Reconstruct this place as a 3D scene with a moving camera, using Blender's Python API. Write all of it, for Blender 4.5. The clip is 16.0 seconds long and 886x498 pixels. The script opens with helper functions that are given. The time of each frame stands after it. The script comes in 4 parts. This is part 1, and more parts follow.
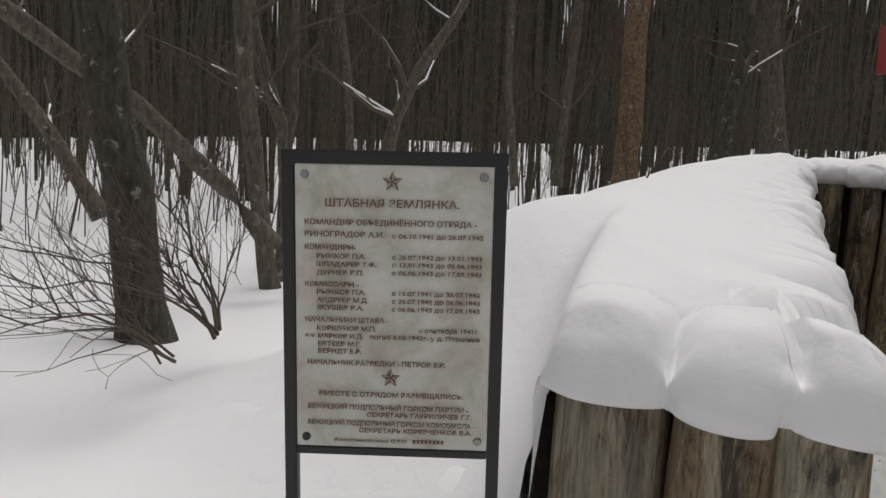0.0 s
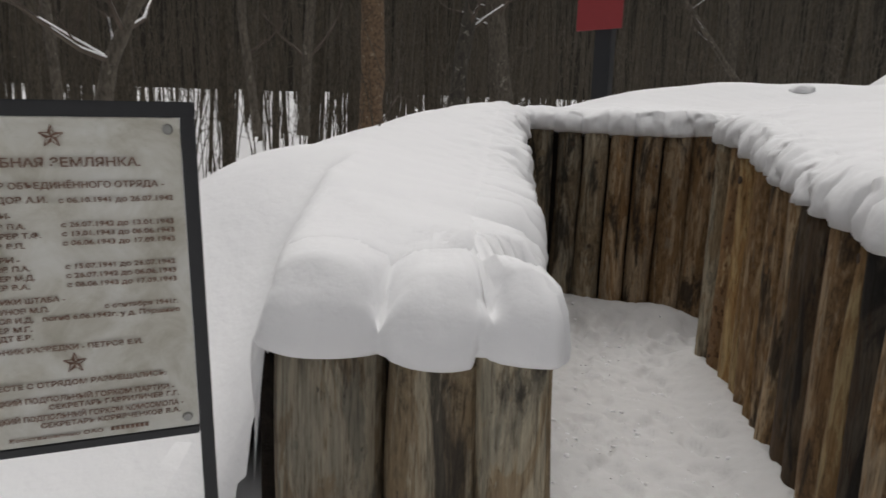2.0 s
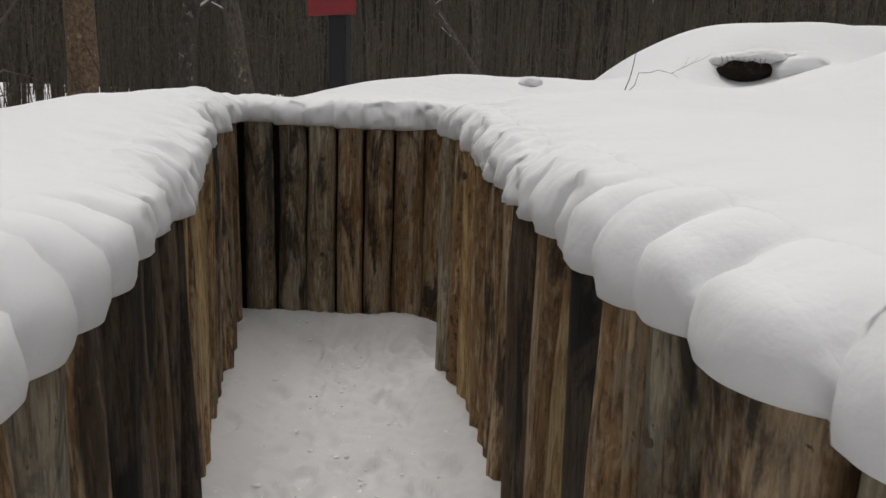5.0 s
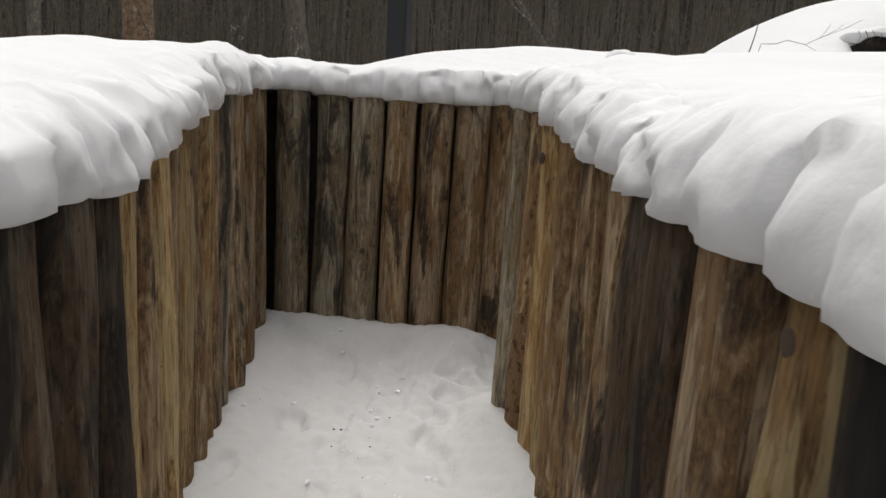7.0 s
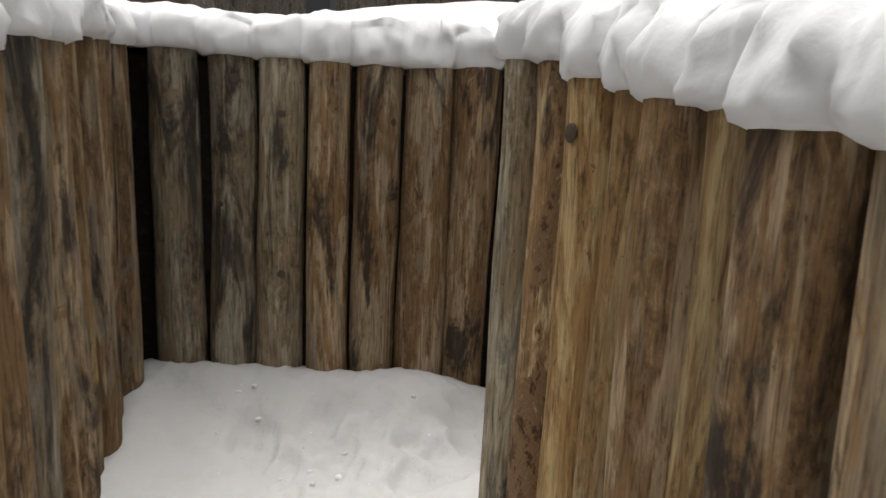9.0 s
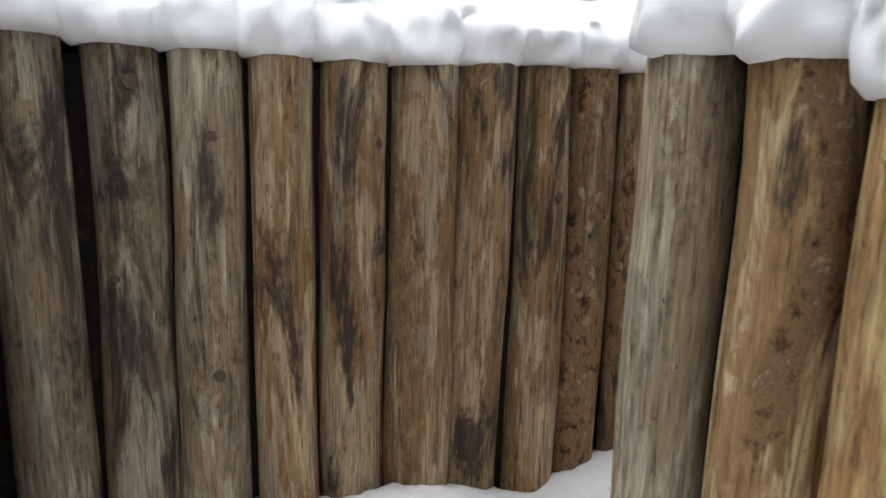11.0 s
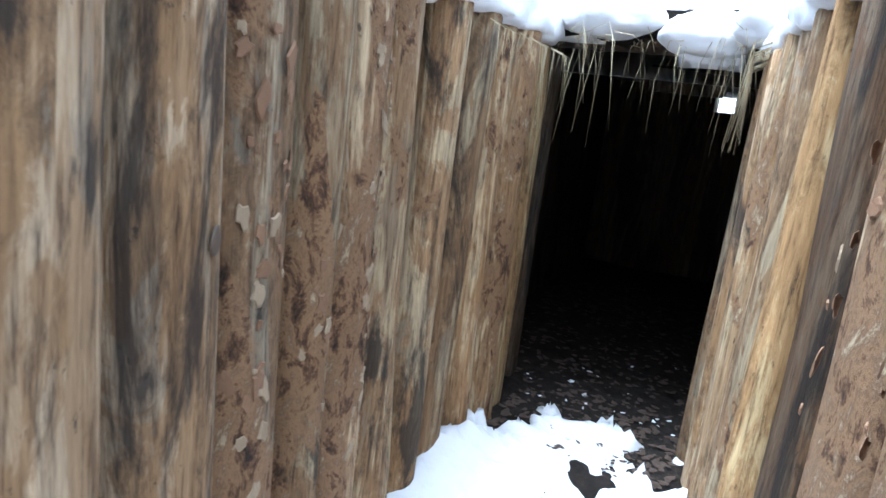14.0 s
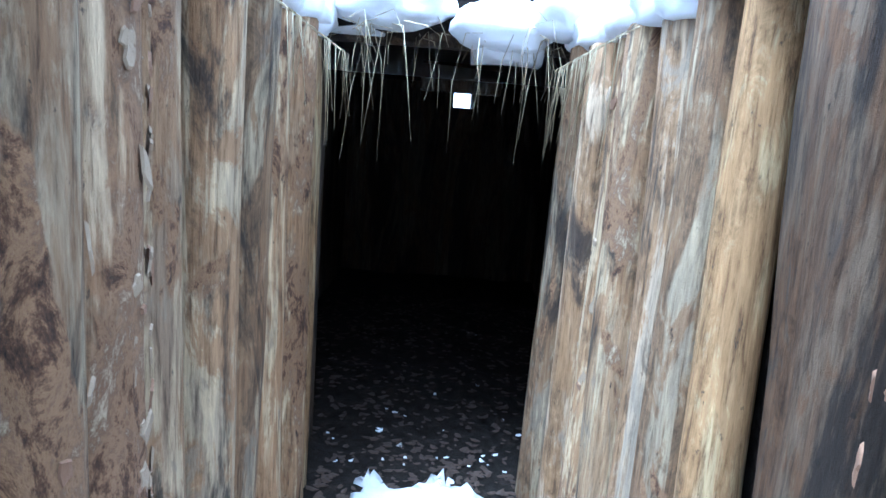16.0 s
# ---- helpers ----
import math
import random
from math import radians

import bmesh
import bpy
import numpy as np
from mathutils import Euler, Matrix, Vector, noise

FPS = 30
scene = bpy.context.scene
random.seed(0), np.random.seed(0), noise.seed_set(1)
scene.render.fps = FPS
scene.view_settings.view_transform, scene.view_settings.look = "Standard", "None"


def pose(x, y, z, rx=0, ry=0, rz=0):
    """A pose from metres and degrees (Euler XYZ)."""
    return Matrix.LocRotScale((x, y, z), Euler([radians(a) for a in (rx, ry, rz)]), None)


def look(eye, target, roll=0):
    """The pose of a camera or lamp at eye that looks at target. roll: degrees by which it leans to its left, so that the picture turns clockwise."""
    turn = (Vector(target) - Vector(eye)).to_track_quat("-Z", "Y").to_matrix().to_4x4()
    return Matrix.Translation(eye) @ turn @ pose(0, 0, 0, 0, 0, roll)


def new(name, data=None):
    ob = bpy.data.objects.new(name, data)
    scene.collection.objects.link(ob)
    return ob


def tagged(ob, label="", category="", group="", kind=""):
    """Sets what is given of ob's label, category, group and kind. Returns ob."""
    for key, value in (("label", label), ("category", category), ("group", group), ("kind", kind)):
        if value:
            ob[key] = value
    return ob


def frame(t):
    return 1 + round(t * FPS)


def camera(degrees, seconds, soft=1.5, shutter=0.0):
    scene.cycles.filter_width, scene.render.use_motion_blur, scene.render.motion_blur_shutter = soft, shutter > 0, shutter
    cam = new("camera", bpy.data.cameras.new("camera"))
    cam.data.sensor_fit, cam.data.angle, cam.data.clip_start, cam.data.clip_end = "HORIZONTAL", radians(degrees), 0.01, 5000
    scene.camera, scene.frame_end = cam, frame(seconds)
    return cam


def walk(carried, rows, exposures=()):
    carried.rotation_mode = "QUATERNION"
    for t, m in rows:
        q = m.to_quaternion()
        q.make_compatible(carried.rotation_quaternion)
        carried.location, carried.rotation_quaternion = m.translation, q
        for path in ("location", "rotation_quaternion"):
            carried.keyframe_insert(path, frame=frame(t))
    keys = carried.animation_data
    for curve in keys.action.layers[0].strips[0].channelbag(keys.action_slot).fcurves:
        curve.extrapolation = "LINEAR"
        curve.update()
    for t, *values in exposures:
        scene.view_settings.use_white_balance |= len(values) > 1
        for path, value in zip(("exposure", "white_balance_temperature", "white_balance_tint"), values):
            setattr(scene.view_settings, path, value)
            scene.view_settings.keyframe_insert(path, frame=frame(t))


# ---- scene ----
cam = camera(68.6, 16.0, shutter=0.25)
PATH = [
    (0, (0.002, 0.18, 1.391), (-1.237, 1.736, 1.178), 2.9),
    (0.5, (0.013, 0.179, 1.391), (-1.188, 1.76, 1.152), 2.9),
    (1, (0.036, 0.2, 1.396), (-0.998, 1.887, 1.103), 2.8),
    (1.5, (0.052, 0.226, 1.4), (-0.814, 1.999, 1.076), 2.7),
    (2, (0.077, 0.268, 1.399), (-0.506, 2.151, 1.064), 1.9),
    (2.5, (0.105, 0.317, 1.393), (-0.26, 2.254, 1.057), 1.6),
    (3, (0.175, 0.386, 1.408), (0.169, 2.359, 1.082), 0.4),
    (3.5, (0.244, 0.503, 1.422), (0.392, 2.476, 1.129), -1.6),
    (4, (0.35, 0.664, 1.407), (0.453, 2.631, 1.055), 1.1),
    (4.5, (0.396, 0.877, 1.396), (0.473, 2.846, 1.052), -0.5),
    (4.7, (0.388, 0.956, 1.388), (0.487, 2.929, 1.07), 1.0),
    (6.8, (0.408, 1.883, 1.292), (0.374, 3.85, 0.93), 0.8),
    (7, (0.395, 1.978, 1.268), (0.286, 3.946, 0.927), 3.3),
    (7.5, (0.352, 2.223, 1.262), (0.183, 4.182, 0.893), 2.5),
    (8, (0.294, 2.505, 1.237), (0.199, 4.473, 0.889), 2.4),
    (8.5, (0.29, 2.842, 1.196), (0.237, 4.805, 0.814), 4.2),
    (8.7, (0.278, 2.963, 1.188), (0.274, 4.93, 0.828), 3.6),
    (10.8, (-0.195, 4.041, 1.311), (0.348, 5.923, 0.906), 1.8),
    (11, (-0.213, 4.144, 1.285), (0.303, 6.04, 0.909), 1.2),
    (11.5, (-0.184, 4.466, 1.282), (0.495, 6.314, 0.931), 2.2),
    (12, (-0.081, 4.736, 1.299), (0.709, 6.552, 1.018), 1.3),
    (12.5, (-0.055, 5.035, 1.278), (0.84, 6.81, 1.054), 3.0),
    (13, (0.001, 5.331, 1.29), (1.265, 6.851, 0.983), 5.6),
    (13.5, (0.067, 5.585, 1.308), (1.757, 6.602, 0.974), 3.5),
    (14, (0.151, 5.711, 1.248), (1.943, 6.489, 0.821), 6.9),
    (14.5, (0.352, 5.829, 1.259), (2.233, 6.337, 0.806), 4.7),
    (15, (0.469, 5.937, 1.239), (2.41, 6.191, 0.833), 7.3),
    (15.5, (0.556, 6.042, 1.271), (2.525, 6.076, 0.92), 4.2),
    (16, (0.601, 6.064, 1.271), (2.569, 6.042, 0.913), 4.5),
]
walk(cam, [(t, look(eye, target, roll)) for t, eye, target, roll in PATH],
     exposures=[(0, -0.2, 6600, 10), (4.7, -0.15, 6600, 10), (7, 0.36, 6600, 9), (7.5, 0.42, 6600, 9), (8, 0.6, 6600, 8), (8.7, 0.72, 6600, 8), (10.8, 1.58, 6200, 6), (11.6, 1.5, 5900, 6), (12.5, 1.42, 5700, 5), (13.2, 1.75, 5500, 4), (14, 2.85, 4900, 4), (14.5, 3.2, 4600, 4), (14.8, 3.6, 4350, 4), (15.1, 3.6, 4250, 4), (15.5, 3.2, 4200, 4), (16, 3.15, 4200, 3)])

# ---- world, light ----
world = bpy.data.worlds.new("overcast_sky")
scene.world = world
world.use_nodes = True
wn = world.node_tree.nodes
sky = wn.new("ShaderNodeTexSky")
sky.sky_type = 'NISHITA'
sky.sun_disc = False
sky.sun_elevation = radians(78)
sky.sun_rotation = radians(-20)
sky.air_density = 1.0
sky.dust_density = 6.0
hue = wn.new("ShaderNodeHueSaturation")
hue.inputs["Saturation"].default_value = 0.12
world.node_tree.links.new(sky.outputs[0], hue.inputs["Color"])
world.node_tree.links.new(hue.outputs[0], wn["Background"].inputs[0])
wn["Background"].inputs[1].default_value = 0.12

sun_data = bpy.data.lights.new("sun", 'SUN')
sun_data.energy = 0.6
sun_data.angle = radians(40)
sun_data.color = (1.0, 0.97, 0.93)
sun = new("sun", sun_data)
sun.matrix_world = look((-2, 7, 30), (0, 0, 0))


# ---- materials ----
def mat_new(name, rough=0.8):
    m = bpy.data.materials.new(name)
    m.use_nodes = True
    b = m.node_tree.nodes["Principled BSDF"]
    b.inputs["Roughness"].default_value = rough
    return m, m.node_tree.nodes, m.node_tree.links, b


def ramp(nodes, stops):
    r = nodes.new("ShaderNodeValToRGB")
    e = r.color_ramp.elements
    e[0].position, e[0].color = stops[0][0], (*stops[0][1], 1)
    e[1].position, e[1].color = stops[-1][0], (*stops[-1][1], 1)
    for p, c in stops[1:-1]:
        k = e.new(p)
        k.color = (*c, 1)
    return r


def noise_tex(nodes, links, vec, scale, detail=4.0, rough=0.55, dist=0.0):
    n = nodes.new("ShaderNodeTexNoise")
    n.inputs["Scale"].default_value = scale
    n.inputs["Detail"].default_value = detail
    n.inputs["Roughness"].default_value = rough
    n.inputs["Distortion"].default_value = dist
    if vec is not None:
        links.new(vec, n.inputs["Vector"])
    return n


def mixc(nodes, links, fac, a, b, mode='MIX'):
    m = nodes.new("ShaderNodeMix")
    m.data_type, m.blend_type = 'RGBA', mode
    for sock, v in ((m.inputs[0], fac), (m.inputs[6], a), (m.inputs[7], b)):
        if isinstance(v, (int, float)):
            sock.default_value = v
        elif isinstance(v, tuple):
            sock.default_value = (*v, 1)
        else:
            links.new(v, sock)
    return m.outputs[2]


def bump(nodes, links, bsdf, height, strength, dist, prev=None):
    b = nodes.new("ShaderNodeBump")
    b.inputs["Strength"].default_value = strength
    b.inputs["Distance"].default_value = dist
    links.new(height, b.inputs["Height"])
    if prev is not None:
        links.new(prev, b.inputs["Normal"])
    links.new(b.outputs[0], bsdf.inputs["Normal"])
    return b.outputs[0]


def coords(nodes, links, scale=(1, 1, 1), shift_random=True):
    tc = nodes.new("ShaderNodeTexCoord")
    vec = tc.outputs["Object"]
    if shift_random:
        oi = nodes.new("ShaderNodeObjectInfo")
        mul = nodes.new("ShaderNodeMath")
        mul.operation = 'MULTIPLY'
        mul.inputs[1].default_value = 61.0
        links.new(oi.outputs["Random"], mul.inputs[0])
        add = nodes.new("ShaderNodeVectorMath")
        links.new(vec, add.inputs[0])
        links.new(mul.outputs[0], add.inputs[1])
        vec = add.outputs[0]
    mp = nodes.new("ShaderNodeMapping")
    mp.inputs["Scale"].default_value = scale
    links.new(vec, mp.inputs["Vector"])
    return mp.outputs[0], vec


def snow_material(name, colour, dirt=0.0, lumps=1.0):
    m, n, l, b = mat_new(name, 0.75)
    vec, raw = coords(n, l, shift_random=False)
    big = noise_tex(n, l, vec, 1.3, 3)
    fine = noise_tex(n, l, vec, 55, 5, 0.7)
    mid = noise_tex(n, l, vec, 9, 4)
    tint = mixc(n, l, big.outputs[0], tuple(c * 0.97 for c in colour), colour)
    if dirt:
        specks = noise_tex(n, l, vec, 38, 6, 0.8)
        r = ramp(n, [(0.66, (0, 0, 0)), (0.78, (1, 1, 1))])
        l.new(specks.outputs[0], r.inputs[0])
        scat = noise_tex(n, l, vec, 1.7, 3)
        r2 = ramp(n, [(0.48, (0, 0, 0)), (0.68, (1, 1, 1))])
        l.new(scat.outputs[0], r2.inputs[0])
        f = mixc(n, l, 1.0, r.outputs[0], r2.outputs[0], 'MULTIPLY')
        f2 = mixc(n, l, 1.0, f, (dirt, dirt, dirt), 'MULTIPLY')
        tint = mixc(n, l, f2, tint, (0.30, 0.27, 0.23))
    l.new(tint, b.inputs["Base Color"])
    b.inputs["Subsurface Weight"].default_value = 0.0
    b.inputs["Specular IOR Level"].default_value = 0.25
    p = bump(n, l, b, mid.outputs[0], 0.35 * lumps, 0.02)
    bump(n, l, b, fine.outputs[0], 0.25, 0.004, p)
    return m


def wood_material(name, pale, warm, grey, dark, dark_at=0.56, bark=0.0):
    """Weathered peeled log: long grain, warm inner-bark patches, black damp stains, checks."""
    m, n, l, b = mat_new(name, 0.8)
    b.inputs["Specular IOR Level"].default_value = 0.2
    grain_vec, raw = coords(n, l, (1, 1, 0.07))

    def stretched(z):
        mp = n.new("ShaderNodeMapping")
        mp.inputs["Scale"].default_value = (1, 1, z)
        l.new(raw, mp.inputs["Vector"])
        return mp.outputs[0]

    def cut(src, stops):
        r = ramp(n, stops)
        l.new(src, r.inputs[0])
        return r.outputs[0]

    black, white = (0, 0, 0), (1, 1, 1)
    oi = n.new("ShaderNodeObjectInfo")
    grain = noise_tex(n, l, grain_vec, 95, 8, 0.7, 0.3).outputs[0]
    band = noise_tex(n, l, stretched(0.11), 23, 6, 0.65, 0.5).outputs[0]
    patch = noise_tex(n, l, stretched(0.32), 8, 8, 0.7, 0.9).outputs[0]
    stain = noise_tex(n, l, stretched(0.24), 5.0, 9, 0.68, 0.7).outputs[0]
    fleck = noise_tex(n, l, stretched(0.45), 48, 5, 0.7, 0.2).outputs[0]
    tone = ramp(n, [(0.0, pale), (0.22, grey), (0.45, warm), (0.62, grey), (0.8, pale), (1.0, warm)])
    l.new(oi.outputs["Random"], tone.inputs[0])
    col = mixc(n, l, cut(band, [(0.44, black), (0.56, white)]), tone.outputs[0], pale)
    stripe = noise_tex(n, l, stretched(0.10), 10.5, 5, 0.6, 0.7).outputs[0]
    mottle = noise_tex(n, l, stretched(0.5), 30, 7, 0.75, 0.6).outputs[0]
    inner = cut(mottle, [(0.36, tuple(0.30 * c for c in warm)), (0.47, tuple(0.72 * c for c in warm)), (0.56, warm), (0.66, tuple(0.8 * c for c in pale))])
    col = mixc(n, l, cut(stripe, [(0.49, black), (0.525, (0.9, 0.9, 0.9))]), col, inner)
    col = mixc(n, l, cut(patch, [(0.52, black), (0.57, (0.85, 0.85, 0.85))]), col, warm)
    col = mixc(n, l, cut(patch, [(0.38, (0.8, 0.8, 0.8)), (0.43, black)]), col, grey)
    col = mixc(n, l, 1.0, col, cut(grain, [(0.32, (0.30, 0.27, 0.25)), (0.46, (0.85, 0.84, 0.82)), (0.58, (1.08, 1.08, 1.06)), (0.75, (1.4, 1.38, 1.33))]), 'MULTIPLY')
    col = mixc(n, l, cut(stain, [(dark_at, black), (dark_at + 0.07, (0.86, 0.86, 0.86))]), col, dark)
    col = mixc(n, l, cut(fleck, [(0.64, black), (0.70, (0.8, 0.8, 0.8))]), col, dark)
    shift = n.new("ShaderNodeMath")
    shift.operation = 'MULTIPLY'
    shift.inputs[1].default_value = 17.3
    l.new(oi.outputs["Random"], shift.inputs[0])
    fract = n.new("ShaderNodeMath")
    fract.operation = 'FRACT'
    l.new(shift.outputs[0], fract.inputs[0])
    col = mixc(n, l, 1.0, col, cut(fract.outputs[0], [(0.0, (0.66, 0.67, 0.69)), (0.5, (1.0, 0.98, 0.95)), (1.0, (1.22, 1.20, 1.16))]), 'MULTIPLY')
    h = mixc(n, l, 0.45, grain, patch)
    h = mixc(n, l, 0.3, h, fleck)
    if bark:
        rough_vec = stretched(0.55)
        plate = noise_tex(n, l, rough_vec, 21, 9, 0.78, 0.35).outputs[0]
        crust = cut(plate, [(0.34, (0.022, 0.016, 0.012)), (0.43, (0.10, 0.052, 0.027)), (0.5, warm), (0.56, (0.17, 0.10, 0.055)), (0.66, tuple(0.95 * c for c in pale))])
        area = noise_tex(n, l, stretched(0.4), 3.4, 5, 0.65, 0.8).outputs[0]
        where = cut(area, [(0.5 - 0.12 * bark, black), (0.53 - 0.1 * bark, white)])
        col = mixc(n, l, where, col, crust)
        h = mixc(n, l, mixc(n, l, 1.0, where, (0.8, 0.8, 0.8), 'MULTIPLY'), h, plate)
    l.new(col, b.inputs["Base Color"])
    bump(n, l, b, h, 0.85, 0.02 if bark else 0.014)
    return m


def bark_material(name, base, dark, pale=None, pale_at=0.62, scale=(1, 1, 0.3), fine=28):
    m, n, l, b = mat_new(name, 0.9)
    vec, raw = coords(n, l, scale)
    a = noise_tex(n, l, vec, fine, 6, 0.7, 0.5)
    r = ramp(n, [(0.35, dark), (0.62, base)])
    l.new(a.outputs[0], r.inputs[0])
    col = r.outputs[0]
    if pale:
        p = noise_tex(n, l, raw, 11, 5, 0.65, 0.3)
        rp = ramp(n, [(pale_at, (0, 0, 0)), (pale_at + 0.06, (1, 1, 1))])
        l.new(p.outputs[0], rp.inputs[0])
        col = mixc(n, l, rp.outputs[0], col, pale)
    l.new(col, b.inputs["Base Color"])
    bump(n, l, b, a.outputs[0], 0.8, 0.02)
    return m


def plain_material(name, colour, rough=0.6, var=0.25, scale=14, metal=0.0):
    m, n, l, b = mat_new(name, rough)
    vec, raw = coords(n, l)
    a = noise_tex(n, l, vec, scale, 5, 0.65)
    c = mixc(n, l, a.outputs[0], tuple(v * (1 - var) for v in colour), tuple(min(1, v * (1 + var)) for v in colour))
    l.new(c, b.inputs["Base Color"])
    b.inputs["Metallic"].default_value = metal
    bump(n, l, b, a.outputs[0], 0.25, 0.004)
    return m


SNOW = snow_material("snow", (0.79, 0.79, 0.80))
SNOW_PATH = snow_material("trodden_snow", (0.60, 0.595, 0.59), dirt=0.8, lumps=2.6)
WOOD = wood_material("peeled_log", (0.436, 0.330, 0.218), (0.245, 0.150, 0.074), (0.251, 0.205, 0.152), (0.026, 0.021, 0.018), 0.545)
WOOD_GREY = wood_material("grey_log", (0.390, 0.345, 0.267), (0.247, 0.189, 0.124), (0.202, 0.189, 0.156), (0.030, 0.028, 0.025), 0.54)
WOOD_BARK = wood_material("flaky_bark_log", (0.50, 0.385, 0.245), (0.275, 0.165, 0.085), (0.258, 0.213, 0.157), (0.032, 0.027, 0.024), 0.56, bark=0.7)
WOOD_DARK = wood_material("dark_brown_log", (0.130, 0.104, 0.076), (0.092, 0.060, 0.036), (0.066, 0.058, 0.050), (0.016, 0.015, 0.014), 0.5)
WOOD_YELLOW = wood_material("fresh_yellow_log", (0.481, 0.358, 0.189), (0.325, 0.195, 0.086), (0.364, 0.280, 0.163), (0.050, 0.040, 0.030), 0.6)
WOOD_BLACK = wood_material("black_stained_log", (0.105, 0.075, 0.047), (0.085, 0.047, 0.022), (0.048, 0.038, 0.029), (0.014, 0.011, 0.009), 0.5)
WOOD_SPLIT = wood_material("split_stained_log", (0.47, 0.365, 0.225), (0.27, 0.162, 0.080), (0.27, 0.215, 0.15), (0.026, 0.022, 0.019), 0.53, bark=-0.25)
FLAKE = plain_material("bark_flake", (0.19, 0.105, 0.055), 0.85, 0.6, 40)
FLAKE_PALE = plain_material("pale_bark_flake", (0.29, 0.215, 0.135), 0.85, 0.55, 40)
KNOT = plain_material("knot_wood", (0.075, 0.05, 0.032), 0.7, 0.5, 60)
TRUNK_DARK = bark_material("aspen_bark", (0.075, 0.065, 0.05), (0.02, 0.017, 0.014), (0.20, 0.19, 0.16), 0.6)
TRUNK_GREY = bark_material("grey_bark", (0.15, 0.128, 0.10), (0.045, 0.038, 0.03), (0.27, 0.245, 0.205), 0.62)
TRUNK_PINE = bark_material("pine_bark", (0.25, 0.165, 0.10), (0.075, 0.05, 0.032), (0.36, 0.29, 0.21), 0.6, (1, 1, 0.8), 18)
FAR_BARK = bark_material("far_woods_bark", (0.125, 0.104, 0.075), (0.032, 0.027, 0.020), (0.20, 0.175, 0.14), 0.64)
TWIG = plain_material("twig_bark", (0.085, 0.065, 0.05), 0.85, 0.4)
STRAW = plain_material("dry_grass", (0.40, 0.33, 0.20), 0.8, 0.4)
BLACK_METAL = plain_material("black_painted_steel", (0.014, 0.015, 0.018), 0.5, 0.3, 40)
RED_PAINT = plain_material("red_paint", (0.26, 0.028, 0.032), 0.55, 0.15)
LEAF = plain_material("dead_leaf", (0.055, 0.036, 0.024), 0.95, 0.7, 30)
STEEL = plain_material("bolt_steel", (0.30, 0.30, 0.29), 0.45, 0.3, 60, 0.8)
LETTER = plain_material("engraved_brown", (0.19, 0.115, 0.085), 0.8, 0.3, 80)


def plaque_material():
    m, n, l, b = mat_new("weathered_plaque", 0.55)
    vec, raw = coords(n, l)
    a = noise_tex(n, l, vec, 9, 6, 0.65, 0.6)
    r = ramp(n, [(0.35, (0.43, 0.41, 0.34)), (0.5, (0.56, 0.55, 0.49)), (0.68, (0.66, 0.66, 0.62))])
    l.new(a.outputs[0], r.inputs[0])
    s = noise_tex(n, l, vec, 45, 5, 0.7)
    rs = ramp(n, [(0.6, (0, 0, 0)), (0.75, (0.5, 0.5, 0.5))])
    l.new(s.outputs[0], rs.inputs[0])
    c = mixc(n, l, rs.outputs[0], r.outputs[0], (0.36, 0.36, 0.27))
    l.new(c, b.inputs["Base Color"])
    bump(n, l, b, s.outputs[0], 0.15, 0.002)
    return m


PLAQUE = plaque_material()


def earth_material():
    m, n, l, b = mat_new("damp_earth", 0.95)
    vec, raw = coords(n, l, shift_random=False)
    a = noise_tex(n, l, vec, 16, 6, 0.7)
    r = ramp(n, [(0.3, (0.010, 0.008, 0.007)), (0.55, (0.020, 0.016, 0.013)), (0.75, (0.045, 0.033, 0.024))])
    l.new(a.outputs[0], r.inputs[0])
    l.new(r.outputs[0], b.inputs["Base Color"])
    b.inputs["Specular IOR Level"].default_value = 0.1
    bump(n, l, b, a.outputs[0], 0.9, 0.03)
    return m


EARTH = earth_material()


def woods_material():
    m, n, l, b = mat_new("distant_woods", 1.0)
    tc = n.new("ShaderNodeTexCoord")
    mp = n.new("ShaderNodeMapping")
    mp.inputs["Scale"].default_value = (1, 1, 0.05)
    l.new(tc.outputs["Object"], mp.inputs["Vector"])
    a = noise_tex(n, l, mp.outputs[0], 1.6, 6, 0.75)
    r = ramp(n, [(0.35, (0.018, 0.0155, 0.012)), (0.5, (0.034, 0.029, 0.022)), (0.66, (0.062, 0.053, 0.041))])
    l.new(a.outputs[0], r.inputs[0])
    l.new(r.outputs[0], b.inputs["Base Color"])
    return m


WOODS = woods_material()


# ---- mesh helpers ----
def part(name, bm, material, parent=None, label="", smooth=False):
    me = bpy.data.meshes.new(name)
    bm.to_mesh(me)
    bm.free()
    me.materials.append(material)
    if smooth:
        me.polygons.foreach_set("use_smooth", [True] * len(me.polygons))
    ob = new(name, me)
    if parent is not None:
        ob.parent = parent
    if label:
        ob["label"] = label
    return ob


def raw_part(name, verts, faces, material, parent=None, label="", smooth=True):
    me = bpy.data.meshes.new(name)
    me.from_pydata([tuple(v) for v in verts], [], faces)
    me.materials.append(material)
    if smooth:
        me.polygons.foreach_set("use_smooth", [True] * len(me.polygons))
    me.update()
    ob = new(name, me)
    if parent is not None:
        ob.parent = parent
    if label:
        ob["label"] = label
    return ob


